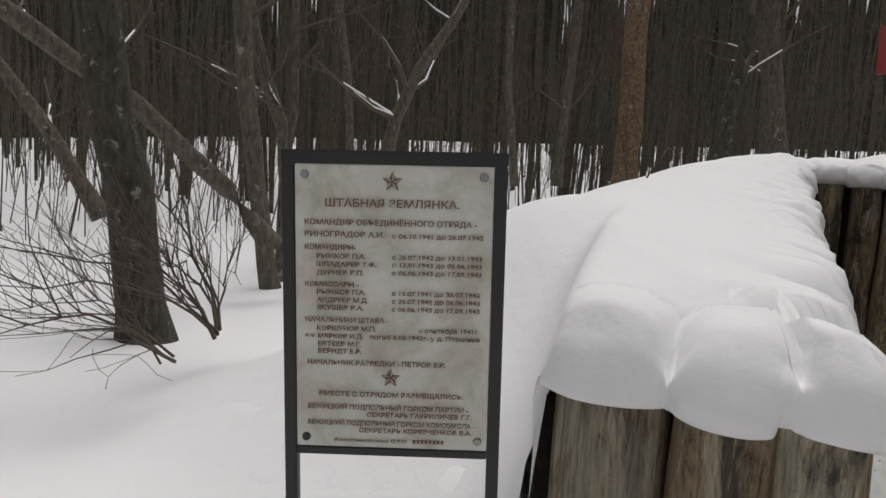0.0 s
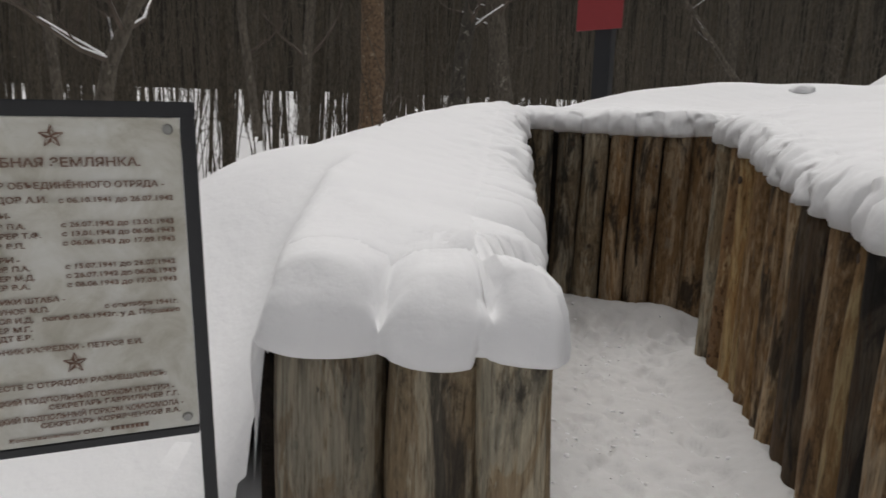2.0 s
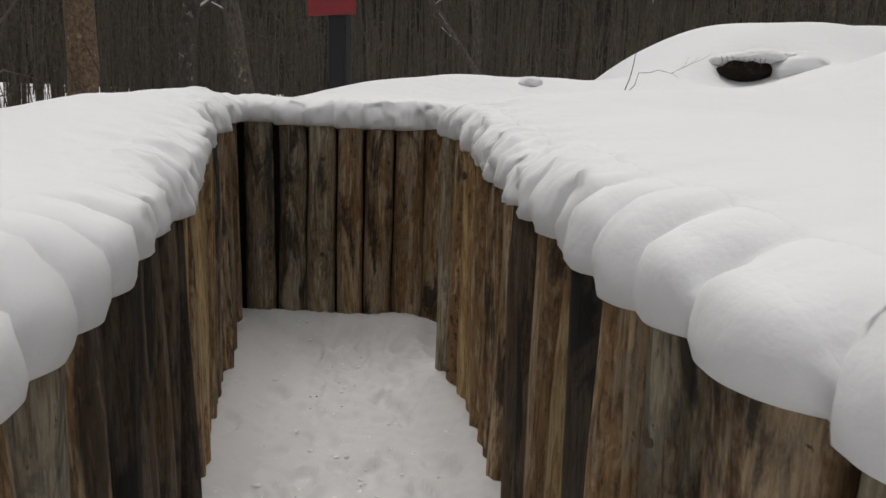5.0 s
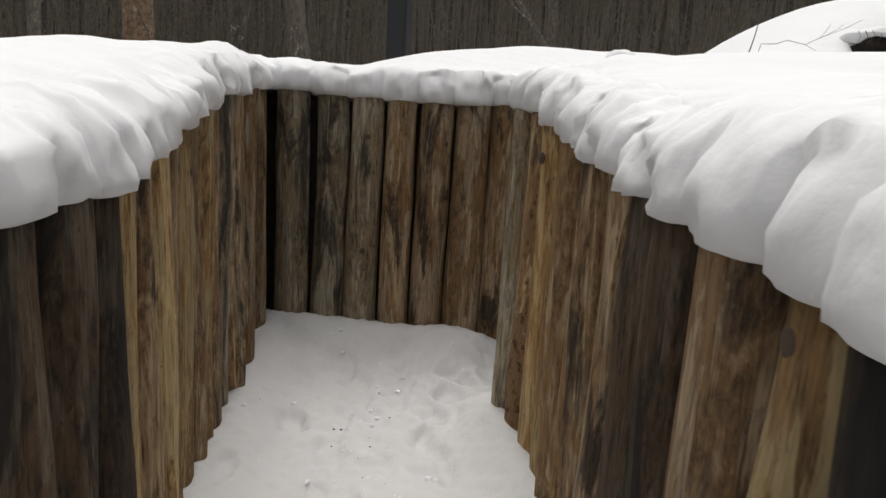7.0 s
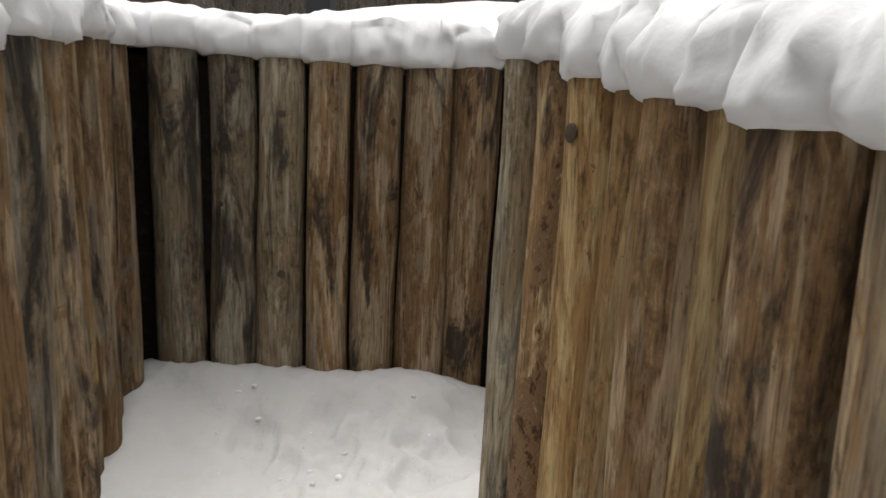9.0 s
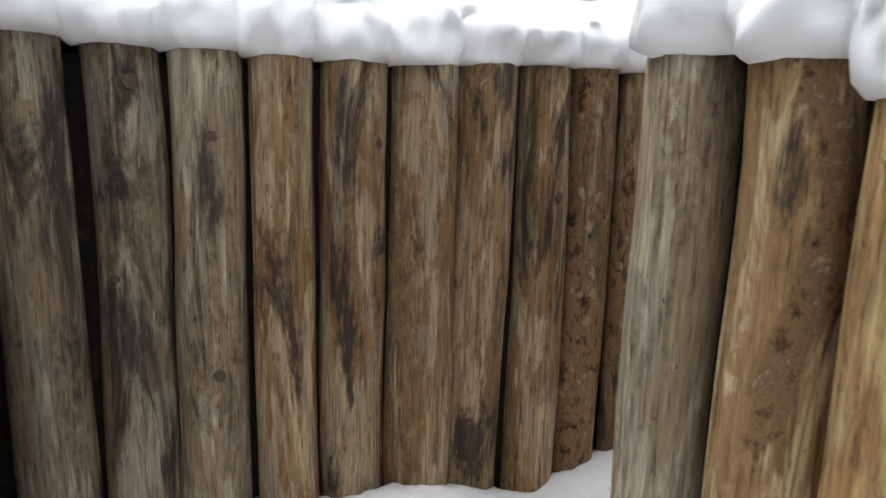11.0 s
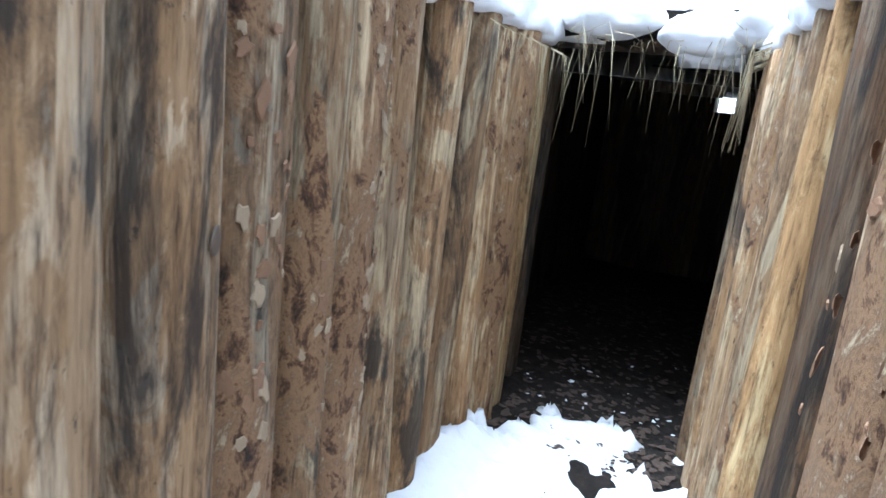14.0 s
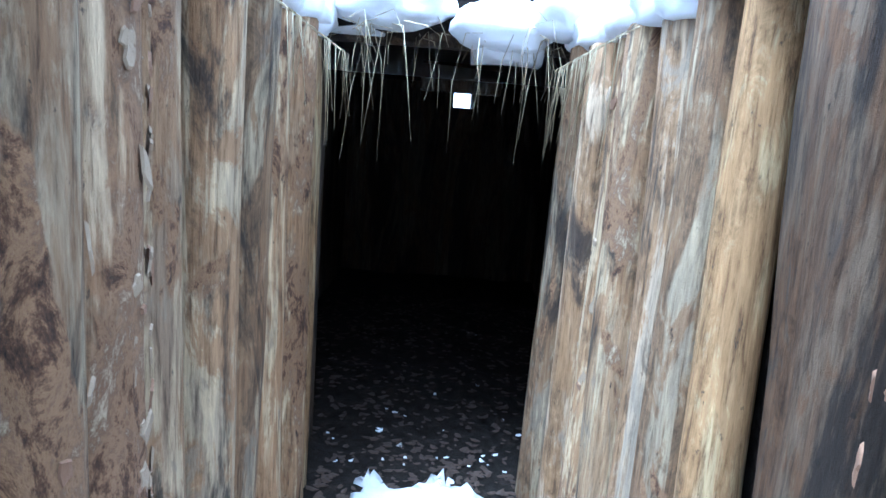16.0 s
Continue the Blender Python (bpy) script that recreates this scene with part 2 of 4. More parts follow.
def box(bm, cx, cy, cz, sx, sy, sz, m=None, bevel=0.0):
    r = bmesh.ops.create_cube(bm, size=1.0)
    bmesh.ops.scale(bm, vec=(sx, sy, sz), verts=r["verts"])
    bmesh.ops.translate(bm, vec=(cx, cy, cz), verts=r["verts"])
    if bevel:
        es = list({e for v in r["verts"] for e in v.link_edges})
        out = bmesh.ops.bevel(bm, geom=es, offset=bevel, segments=2, affect='EDGES')
        vs = list({v for f in out["faces"] for v in f.verts} | {v for v in r["verts"] if v.is_valid})
    else:
        vs = r["verts"]
    if m is not None:
        bmesh.ops.transform(bm, matrix=m, verts=[v for v in vs if v.is_valid])


def tube_data(verts, faces, pts, radii, sides):
    """Adds a tapered tube along pts to the two lists."""
    base = len(verts)
    pts = [Vector(p) for p in pts]
    for i, p in enumerate(pts):
        d = (pts[min(i + 1, len(pts) - 1)] - pts[max(i - 1, 0)]).normalized()
        a = d.orthogonal() if abs(d.z) < 0.9 else Vector((1, 0, 0)) - d * d.x
        a.normalize()
        c = d.cross(a)
        for k in range(sides):
            w = 2 * math.pi * k / sides
            verts.append(p + (a * math.cos(w) + c * math.sin(w)) * radii[i])
    for i in range(len(pts) - 1):
        for k in range(sides):
            k2 = (k + 1) % sides
            faces.append((base + i * sides + k, base + i * sides + k2, base + (i + 1) * sides + k2, base + (i + 1) * sides + k))
    faces.append(tuple(base + (len(pts) - 1) * sides + k for k in range(sides)))


def sstep(a, b, x):
    t = np.clip((np.asarray(x, float) - a) / (b - a), 0, 1)
    return t * t * (3 - 2 * t)


def empty(name, at=(0, 0, 0)):
    ob = new(name)
    ob.location = at
    return ob


# ---- the plan: the line of the log walls, with the height of their tops ----
EDGE = [(-0.72, 1.39, 0.93), (-0.42, 1.45, 0.945), (-0.10, 1.485, 0.945), (-0.055, 1.53, 0.955), (-0.25, 2.40, 1.02), (-0.50, 3.56, 1.10),
        (-0.62, 4.10, 1.20), (-0.81, 5.10, 1.41), (-1.02, 6.20, 1.52), (-0.75, 6.20, 1.50), (0.35, 6.20, 1.475), (0.55, 6.24, 1.485), (0.81, 6.33, 1.50),
        (1.09, 6.39, 1.507), (1.40, 6.43, 1.51), (2.78, 6.43, 1.53), (2.78, 5.70, 1.53), (1.40, 5.60, 1.53), (0.62, 5.44, 1.42), (0.48, 5.38, 1.44), (0.60, 5.06, 1.40), (0.64, 4.85, 1.335),
        (0.74, 3.60, 1.17), (0.76, 2.55, 1.085), (0.86, 1.80, 1.03), (1.00, 1.50, 1.00), (1.45, 1.20, 0.96)]


def densify(pts, step):
    out = []
    for a, b in zip(pts, pts[1:]):
        a, b = np.array(a), np.array(b)
        n = max(1, int(np.linalg.norm((b - a)[:2]) / step))
        out += [a + (b - a) * i / n for i in range(n)]
    return np.array(out + [np.array(pts[-1])])


LINE = densify(EDGE, 0.025)
TRENCH = [(p[0], p[1]) for p in EDGE] + [(1.6, -3.0), (-0.9, -3.0)]


def inside(x, y):
    """Whether points lie in the trench, seen from above."""
    hit = np.zeros(np.shape(x), bool)
    for (x1, y1), (x2, y2) in zip(TRENCH, TRENCH[1:] + TRENCH[:1]):
        if y1 != y2:
            hit ^= ((y1 > y) != (y2 > y)) & (x < (x2 - x1) * (y - y1) / (y2 - y1) + x1)
    return hit


def near_edge(x, y):
    x, y = np.ravel(x), np.ravel(y)
    d = np.empty(len(x))
    top = np.empty(len(x))
    for i in range(0, len(x), 4000):
        q = (x[i:i + 4000, None] - LINE[None, :, 0]) ** 2 + (y[i:i + 4000, None] - LINE[None, :, 1]) ** 2
        w = 1 / (q + 0.004) ** 2
        d[i:i + 4000] = np.sqrt(q.min(1))
        top[i:i + 4000] = (w * LINE[None, :, 2]).sum(1) / w.sum(1)
    return d, top


def gauss(x, y, cx, cy, sx, sy):
    return np.exp(-((x - cx) / sx) ** 2 - ((y - cy) / sy) ** 2)


def broad(x, y):
    """The lie of the snow away from the walls, plus an added bank beyond the window."""
    # The rise east of x 8.3 is added so bright snow fills the window.
    g = 0.30 + 0.10 * np.maximum(0, y - 11) + 0.03 * np.maximum(0, -x - 6) + 0.85 * np.maximum(0, x - 8.3)
    g = np.minimum(g, 4.0 + 0.02 * np.abs(y))
    heap = 1.15 * sstep(0.2, 2.0, y) * sstep(-3.3, -0.8, x) * sstep(9.4, 7.6, x) * sstep(13.5, 10.5, y)
    r2 = ((x - 5.0) / np.where(x < 5.0, 2.6, 4.2)) ** 2 + ((y - 9.9) / 2.2) ** 2
    dome = 1.55 * np.exp(-r2 ** 1.7) - 0.22 * gauss(x, y, 3.65, 7.72, 0.55, 0.42) + 0.68 * gauss(x, y, 1.1, 7.7, 2.4, 1.0) + 0.30 * gauss(x, y, -1.7, 5.0, 1.2, 1.8) + 0.85 * gauss(x, y, 4.5, 6.1, 2.3, 1.5)
    # Snow dips outside the window; the added hump at x 10 backs it.
    win = gauss(x, y, 7.9, 5.93, 1.05, 0.7)
    z = g + heap + dome
    return z * (1 - win) + 0.9 * win + 0.6 * gauss(x, y, 10.0, 5.9, 1.2, 2.0)


def soft_noise(x, y, s, seed):
    r = np.random.RandomState(seed)
    z = np.zeros(np.shape(x))
    for k in range(7):
        a, b, c = r.uniform(-1, 1), r.uniform(-1, 1), r.uniform(0, 6.3)
        f = s * r.uniform(0.6, 1.8)
        z = z + np.sin((a * x + b * y) * f * 2 + c) / 7
    return z


def snow_height(x, y, front=0.0):
    shape = np.shape(x)
    d, top = near_edge(x, y)
    x, y = np.ravel(x), np.ravel(y)
    cap = top + 0.21 + 0.06 * np.minimum(d, 1)
    z = cap + (broad(x, y) - cap) * sstep(0.15, 1.9, d)
    wide = sstep(-0.58, -1.10, x) + sstep(1.35, 2.2, x)
    line = np.where(x < 0.4, 1.33 + 0.19 * np.clip(x + 0.70, 0, 0.62) + front * sstep(-1.0, -0.8, x), np.maximum(1.10, 1.44 - 0.66 * np.maximum(0, x - 1.0)))
    held = sstep(line - 0.02 - 0.35 * wide, line + 0.02 + 1.4 * wide, y)
    low = 0.33 - 0.3 * gauss(x, y, 0.35, 0.3, 0.75, 2.0)
    z = low + (z - low) * np.where((x > 0.0) & (x < 0.95) & (y < 1.6), 0.0, held)
    z = z + 0.035 * soft_noise(x, y, 2.0, 4) * sstep(0.2, 0.8, d) + 0.05 * soft_noise(x, y, 0.7, 9) * sstep(0.4, 2, d)
    return z.reshape(shape), d.reshape(shape)


def floor_height(x, y):
    d, _ = near_edge(x, y)
    d = d.reshape(np.shape(x))
    z = 0.02 - 0.26 * sstep(0.9, 5.0, y)
    z = z + 0.33 * sstep(0.7, 2.3, x) * sstep(4.9, 5.6, y) - 0.16 * sstep(2.46, 2.96, x + 0.3 * soft_noise(x, y, 8, 8) + 0.35 * soft_noise(x, y, 23, 3) + 0.3 * soft_noise(x, y, 41, 13) - 0.22 * np.exp(-((y - 6.05) / 0.18) ** 2) + 0.5 * sstep(0.24, 0.05, d) * sstep(1.5, 2.2, x))
    bank = 0.10 * sstep(0.28, 0.0, d) + 0.15 * sstep(5.5, 6.15, y) * sstep(0.8, 0.2, x) + 0.04 * soft_noise(x, y, 3, 6)
    z = z + bank * sstep(1.0, 1.8, y)
    return z


# ---- ground ----
def grid_faces(nx, ny, keep):
    faces = []
    for j in range(ny - 1):
        for i in range(nx - 1):
            a = j * nx + i
            if keep[a] or keep[a + 1] or keep[a + nx] or keep[a + nx + 1]:
                faces.append((a, a + 1, a + nx + 1, a + nx))
    return faces


def axis_steps(near, step, grow, far, centre):
    out = [0.0]
    while out[-1] < far:
        out.append(out[-1] + (step if out[-1] < near else step * (1 + (out[-1] - near) * grow)))
    return np.array(sorted({round(centre + s * o, 4) for o in out for s in (-1, 1)}))


gx = axis_steps(4.6, 0.07, 0.9, 260, 0.6)
gy = axis_steps(4.6, 0.07, 0.9, 260, 4.4)
X, Y = np.meshgrid(gx, gy)
Zs, D = snow_height(X, Y, 0.22)
ins = inside(X, Y)
NX0, NX1, NY0, NY1 = -2.4, 4.3, 1.25, 8.3
under = sstep(NX0 + 0.1, NX0 + 0.5, X) * sstep(NX1 - 0.1, NX1 - 0.5, X) * sstep(NY0 + 0.35, NY0 + 0.6, Y) * sstep(NY1 - 0.1, NY1 - 0.5, Y)
Zs = Zs - 0.30 * under
tunnel = (np.abs(Y - 5.93) < 0.16) & (X > 6.3) & (X < 7.9) & (Zs > 1.3)
keep = ((~ins & ((D > 0.22) | (Y < 1.5))) | (Y < 1.3) | ((Y < 1.52) & (X < -0.12))) & ~tunnel
ground = raw_part("ground", np.stack([X.ravel(), Y.ravel(), Zs.ravel()], 1), grid_faces(len(gx), len(gy), keep.ravel()), SNOW)
tagged(ground, "deep white snow over the forest floor and mound", "ground", kind="structure")

# trodden path in the trench
STEP = 0.02
px, py = np.arange(-1.45, 3.3, STEP), np.arange(-3.0, 6.75, STEP)
X, Y = np.meshgrid(px, py)
Zf = floor_height(X, Y)
rs = np.random.RandomState(3)
prints = np.zeros_like(Zf)
for k in range(280):
    t = rs.uniform(0, 1)
    if t < 0.72:
        cy = rs.uniform(-1.5, 6.0)
        cx = 0.28 - 0.09 * (cy - 1) + rs.normal(0, 0.24)
        ang = rs.normal(0.1, 0.35)
    else:
        cx, cy, ang = rs.uniform(0.3, 2.4), 5.85 + rs.normal(0, 0.13), 1.5 + rs.normal(0, 0.3)
    u = (X - cx) * math.cos(ang) + (Y - cy) * math.sin(ang)
    v = -(X - cx) * math.sin(ang) + (Y - cy) * math.cos(ang)
    q = (u / rs.uniform(0.045, 0.085)) ** 2 + (v / rs.uniform(0.09, 0.19)) ** 2 + 0.9 * soft_noise(X, Y, 14, k % 9)
    prints = np.minimum(prints, -rs.uniform(0.02, 0.06) * np.exp(-np.abs(q) ** 3)) + 0.016 * np.exp(-((q - 1.9) / 0.7) ** 2)
Zf = Zf + prints + 0.016 * soft_noise(X, Y, 9, 21) + 0.014 * soft_noise(X, Y, 24, 5) + 0.010 * soft_noise(X, Y, 46, 6)
PATH_Z = Zf
Dp, _ = near_edge(X, Y)
Dp = Dp.reshape(X.shape)
keep = (inside(X, Y) | (Dp < 0.15))
path_snow = raw_part("snow_path", np.stack([X.ravel(), Y.ravel(), Zf.ravel()], 1), grid_faces(len(px), len(py), keep.ravel()), SNOW_PATH)
tagged(path_snow, "trodden snow path with footprints and specks of dirt", "path", kind="structure")



# ---- log walls ----
MATS = {'g': WOOD_GREY, 'w': WOOD, 'b': WOOD_BARK, 'd': WOOD_DARK, 'y': WOOD_YELLOW, 's': WOOD_SPLIT, 'k': WOOD_BLACK}


def log_geometry(r, bottom, top, seed, lean=(0.0, 0.0), sides=18, rings=13):
    """A debarked upright log with a slightly crooked axis, swellings and a flat sawn top."""
    rnd = random.Random(seed)
    verts, faces = [], []
    ph, amp = [rnd.uniform(0, 6.3) for _ in range(4)], rnd.uniform(0.004, 0.014)
    h = top - bottom
    flat = rnd.uniform(0, 6.3)
    for i in range(rings):
        u = i / (rings - 1)
        z = -h * (1 - u)
        cx = amp * math.sin(u * 5 + ph[0]) + lean[0] * (1 - u)
        cy = amp * math.sin(u * 4 + ph[1]) + lean[1] * (1 - u)
        for k in range(sides):
            a = 2 * math.pi * k / sides
            nz = noise.noise(Vector((math.cos(a) * 1.3 + seed, math.sin(a) * 1.3, z * 2.2)))
            rr = r * (1.03 - 0.07 * u + 0.085 * nz + 0.035 * math.cos(3 * a + flat))
            verts.append((cx + rr * math.cos(a), cy + rr * math.sin(a), z))
    for i in range(rings - 1):
        for k in range(sides):
            k2 = (k + 1) % sides
            faces.append((i * sides + k, i * sides + k2, (i + 1) * sides + k2, (i + 1) * sides + k))
    # rounded rim and sawn top
    b = (rings - 1) * sides
    n0 = len(verts)
    for k in range(sides):
        x, y, z = verts[b + k]
        verts.append((x * 0.94, y * 0.94, z + 0.008))
    for k in range(sides):
        k2 = (k + 1) % sides
        faces.append((b + k, b + k2, n0 + k2, n0 + k))
    faces.append(tuple(n0 + k for k in range(sides)))
    return verts, faces


LOG_SEED = [100]
SPANS = []


def log_wall(wall, pts, spec, bottom=-0.75, tilt=(0.0, 0.0)):
    """Stands logs along a line of faces. spec: pairs of width and a wood letter, in order."""
    dense = densify(pts, 0.01)
    run = np.r_[0, np.cumsum(np.linalg.norm(np.diff(dense[:, :2], axis=0), axis=1))]
    s, made, spans = 0.0, [], []
    for width, kind in spec:
        mid = s + width / 2
        if mid > run[-1]:
            break
        i = int(np.searchsorted(run, mid))
        i = min(max(i, 6), len(dense) - 7)
        t = (dense[i + 6] - dense[i - 6])[:2]
        t = t / np.linalg.norm(t)
        n = np.array([-t[1], t[0]])
        LOG_SEED[0] += 1
        rnd = random.Random(LOG_SEED[0])
        r = width * 0.478
        top = dense[i, 2] + rnd.uniform(-0.012, 0.012)
        slant = tilt[0] + (tilt[1] - tilt[0]) * min(1.0, mid / 1.3)
        v, f = log_geometry(r, bottom, top, LOG_SEED[0], (rnd.uniform(-0.02, 0.02) + slant * t[0] * 1.6, rnd.uniform(-0.01, 0.02) + slant * t[1] * 1.6))
        ob = raw_part("log", v, f, MATS[kind], wall)
        o = r + rnd.uniform(-0.016, 0.028)
        ob.location = (dense[i, 0] + n[0] * o - t[0] * slant, dense[i, 1] + n[1] * o - t[1] * slant, top)
        made.append((ob, r, n))
        spans.append((s, s + width, r, top, o - r))
        s += width
    SPANS.append((dense, run, spans))
    return made


def knot(owner, toward, z, size=0.022, turn=0.0):
    """A dark branch stub ring on a log's face."""
    ob, r, n = owner
    bm = bmesh.new()
    bmesh.ops.create_uvsphere(bm, u_segments=12, v_segments=7, radius=size)
    for v in bm.verts:
        v.co.y *= 0.2
        v.co *= 1 + 0.16 * noise.noise(v.co * 70)
    k = part("knot", bm, KNOT, ob, smooth=True)
    a = math.atan2(-n[1], -n[0]) + turn
    k.location = (math.cos(a) * r * 0.965, math.sin(a) * r * 0.965, z - ob.location.z)
    k.rotation_euler = (0, 0, a + math.pi / 2)


wall_front = tagged(empty("wall_front"), "stout grey log posts at the trench mouth under a snow pillow", "wall", kind="structure")
front = log_wall(wall_front, [(-0.70, 1.37, 0.932), (-0.08, 1.49, 0.945)], [(0.285, 'g'), (0.24, 'g'), (0.13, 'g')])
wall_left = tagged(empty("wall_left"), "trench wall of upright peeled logs", "wall", kind="structure")
left = log_wall(wall_left, [(-0.055, 1.50, 0.945)] + EDGE[4:9], [(0.19, 'g'), (0.17, 'w'), (0.20, 'w'), (0.21, 'g'), (0.20, 'w'), (0.25, 'd'), (0.26, 'd'), (0.28, 'd'), (0.20, 'd'), (0.15, 'd'),
                                       (0.17, 'y'), (0.13, 'w'), (0.13, 'y'), (0.19, 'w'), (0.21, 'y'), (0.17, 'w'), (0.20, 'y'), (0.21, 'w'), (0.23, 'g'), (0.20, 'w'), (0.18, 'y'), (0.16, 'w'), (0.22, 'w'), (0.21, 'w'), (0.2, 'w')])
wall_end = tagged(empty("wall_end"), "trench end wall of upright peeled logs with knots and damp stains", "wall", kind="structure")
end = log_wall(wall_end, [(-1.0, 6.2, 1.51), (-0.75, 6.2, 1.495)] + EDGE[10:16],
               [(0.237, 'g'), (0.243, 'g'), (0.237, 'g'), (0.213, 'w'), (0.245, 'w'), (0.262, 'w'), (0.265, 'w'), (0.235, 'w'), (0.22, 'b'), (0.15, 's'),
                (0.21, 'b'), (0.24, 's'), (0.15, 's'), (0.22, 's'), (0.2, 's'), (0.23, 's'), (0.26, 'y')])
wall_passage = tagged(empty("wall_passage"), "passage wall of split and bark-flaked logs beside the dugout door", "wall", kind="structure")
passage = log_wall(wall_passage, [(2.74, 5.70, 1.53), (1.40, 5.60, 1.53), (0.62, 5.44, 1.42)],
                   [(0.20, 's'), (0.19, 'w'), (0.18, 's'), (0.18, 's'), (0.16, 'w'), (0.18, 's'), (0.115, 'y'), (0.28, 'k'), (0.22, 'b'), (0.21, 'b'), (0.23, 'w'), (0.12, 'g')], tilt=(-0.05, 0.10))
wall_right = tagged(empty("wall_right"), "long trench wall of upright peeled logs in tan and brown", "wall", kind="structure")
right = log_wall(wall_right, EDGE[19:], [(0.22, 'g'), (0.22, 's'), (0.23, 'y'), (0.22, 'y'), (0.22, 'w'), (0.20, 'y'), (0.20, 'w'), (0.21, 'w'), (0.27, 'd'), (0.27, 'd'),
                                         (0.25, 'w'), (0.23, 'y'), (0.20, 'd'), (0.19, 'w'), (0.19, 'g'), (0.28, 'w'), (0.25, 'g'), (0.25, 'w'), (0.22, 'w'), (0.2, 'g'), (0.2, 'w'), (0.2, 'g')])
for owner, z, size, turn in ((end[1], 1.39, 0.024, 0.5), (end[1], 0.81, 0.014, -0.2), (end[2], 1.235, 0.028, 0.35), (end[2], 0.48, 0.020, 0.2), (end[7], 1.03, 0.022, 0.2),
                             (end[4], 1.22, 0.018, 0.8), (right[2], 1.20, 0.026, 0.3), (right[11], 1.04, 0.02, 0.0), (right[8], 0.92, 0.026, 0.0),
                             (left[14], 1.09, 0.018, 0.0), (right[14], 0.86, 0.02, 0.1), (front[1], 0.55, 0.018, 0.3)):
    knot(owner, None, z, size, turn)


# flaking bark on some logs
def flake_mesh(seed):
    rnd = random.Random(seed)
    bm = bmesh.new()
    n = rnd.randint(8, 11)
    ring = []
    for k in range(n):
        a = 2 * math.pi * k / n
        q = rnd.uniform(0.45, 1.15)
        ring.append((q * math.cos(a), q * math.sin(a)))
    low = [bm.verts.new((x, 0.0, z)) for x, z in ring]
    up = [bm.verts.new((x * 0.84, -0.20 - rnd.uniform(0, 0.16), z * 0.84)) for x, z in ring]
    mid = bm.verts.new((0, -0.30, 0))
    for k in range(n):
        k2 = (k + 1) % n
        bm.faces.new((low[k], low[k2], up[k2], up[k]))
        bm.faces.new((up[k], up[k2], mid))
    me = bpy.data.meshes.new("bark_flake")
    bm.to_mesh(me)
    bm.free()
    return me


FLAKES = {m: [flake_mesh(40 + k) for k in range(7)] for m in (FLAKE, FLAKE_PALE)}
for m, meshes in FLAKES.items():
    for me in meshes:
        me.materials.append(m)


def bark_flakes(owner, count, seed, low, high, pale=0.4):
    """Loose plates of bark left on a log's visible side."""
    ob, r, n = owner
    rnd = random.Random(seed)
    a0 = math.atan2(-n[1], -n[0])
    for k in range(count):
        a = a0 + rnd.uniform(-0.95, 0.95)
        z = rnd.uniform(low, high)
        fl = new("bark_flake", rnd.choice(FLAKES[FLAKE_PALE if rnd.random() < pale else FLAKE]))
        fl.parent = ob
        s = rnd.uniform(0.007, 0.021)
        fl.scale = (s, 0.011, s * rnd.uniform(0.8, 1.9))
        fl.location = (math.cos(a) * r * 0.975, math.sin(a) * r * 0.985, z - ob.location.z)
        fl.rotation_euler = (rnd.uniform(-0.15, 0.15), rnd.uniform(-0.5, 0.5), a + math.pi / 2)


bark_flakes(end[8], 55, 1, 0.1, 1.35, 0.3)
bark_flakes(end[10], 75, 2, 0.1, 1.4, 0.75)
bark_flakes(end[9], 14, 3, 0.3, 1.2, 0.5)
bark_flakes(passage[8], 30, 4, 0.2, 1.3, 0.05)
bark_flakes(passage[9], 30, 5, 0.2, 1.3, 0.05)
bark_flakes(passage[2], 22, 6, 0.3, 1.4, 0.5)

# ---- snow along the wall tops and over the banks ----
def joined(parts):
    """One line of logs from several walls that meet at corners."""
    ds, rn, sp, off = [], [], [], 0.0
    for n, (dense, run, spans) in enumerate(parts):
        m = run <= spans[-1][1] + 0.005
        if n:
            off = rn[-1][-1] + float(np.linalg.norm(dense[0, :2] - ds[-1][-1, :2]))
        ds.append(dense[m])
        rn.append(run[m] + off)
        sp += [(a + off, b + off, r, t, p) for a, b, r, t, p in spans]
    return np.concatenate(ds), np.concatenate(rn), sp


lint = densify([(2.80, 6.55, 1.60), (2.80, 5.58, 1.60)], 0.01)
lrun = np.r_[0, np.cumsum(np.linalg.norm(np.diff(lint[:, :2], axis=0), axis=1))]
GROUPS = [joined(SPANS[0:3]), joined(SPANS[3:5]),
          (lint, lrun, [(0, 0.3, 0.15, 1.56, -0.05), (0.3, 0.55, 0.13, 1.60, -0.02), (0.55, 0.80, 0.14, 1.50, -0.12), (0.80, 0.97, 0.1, 1.58, -0.04)])]


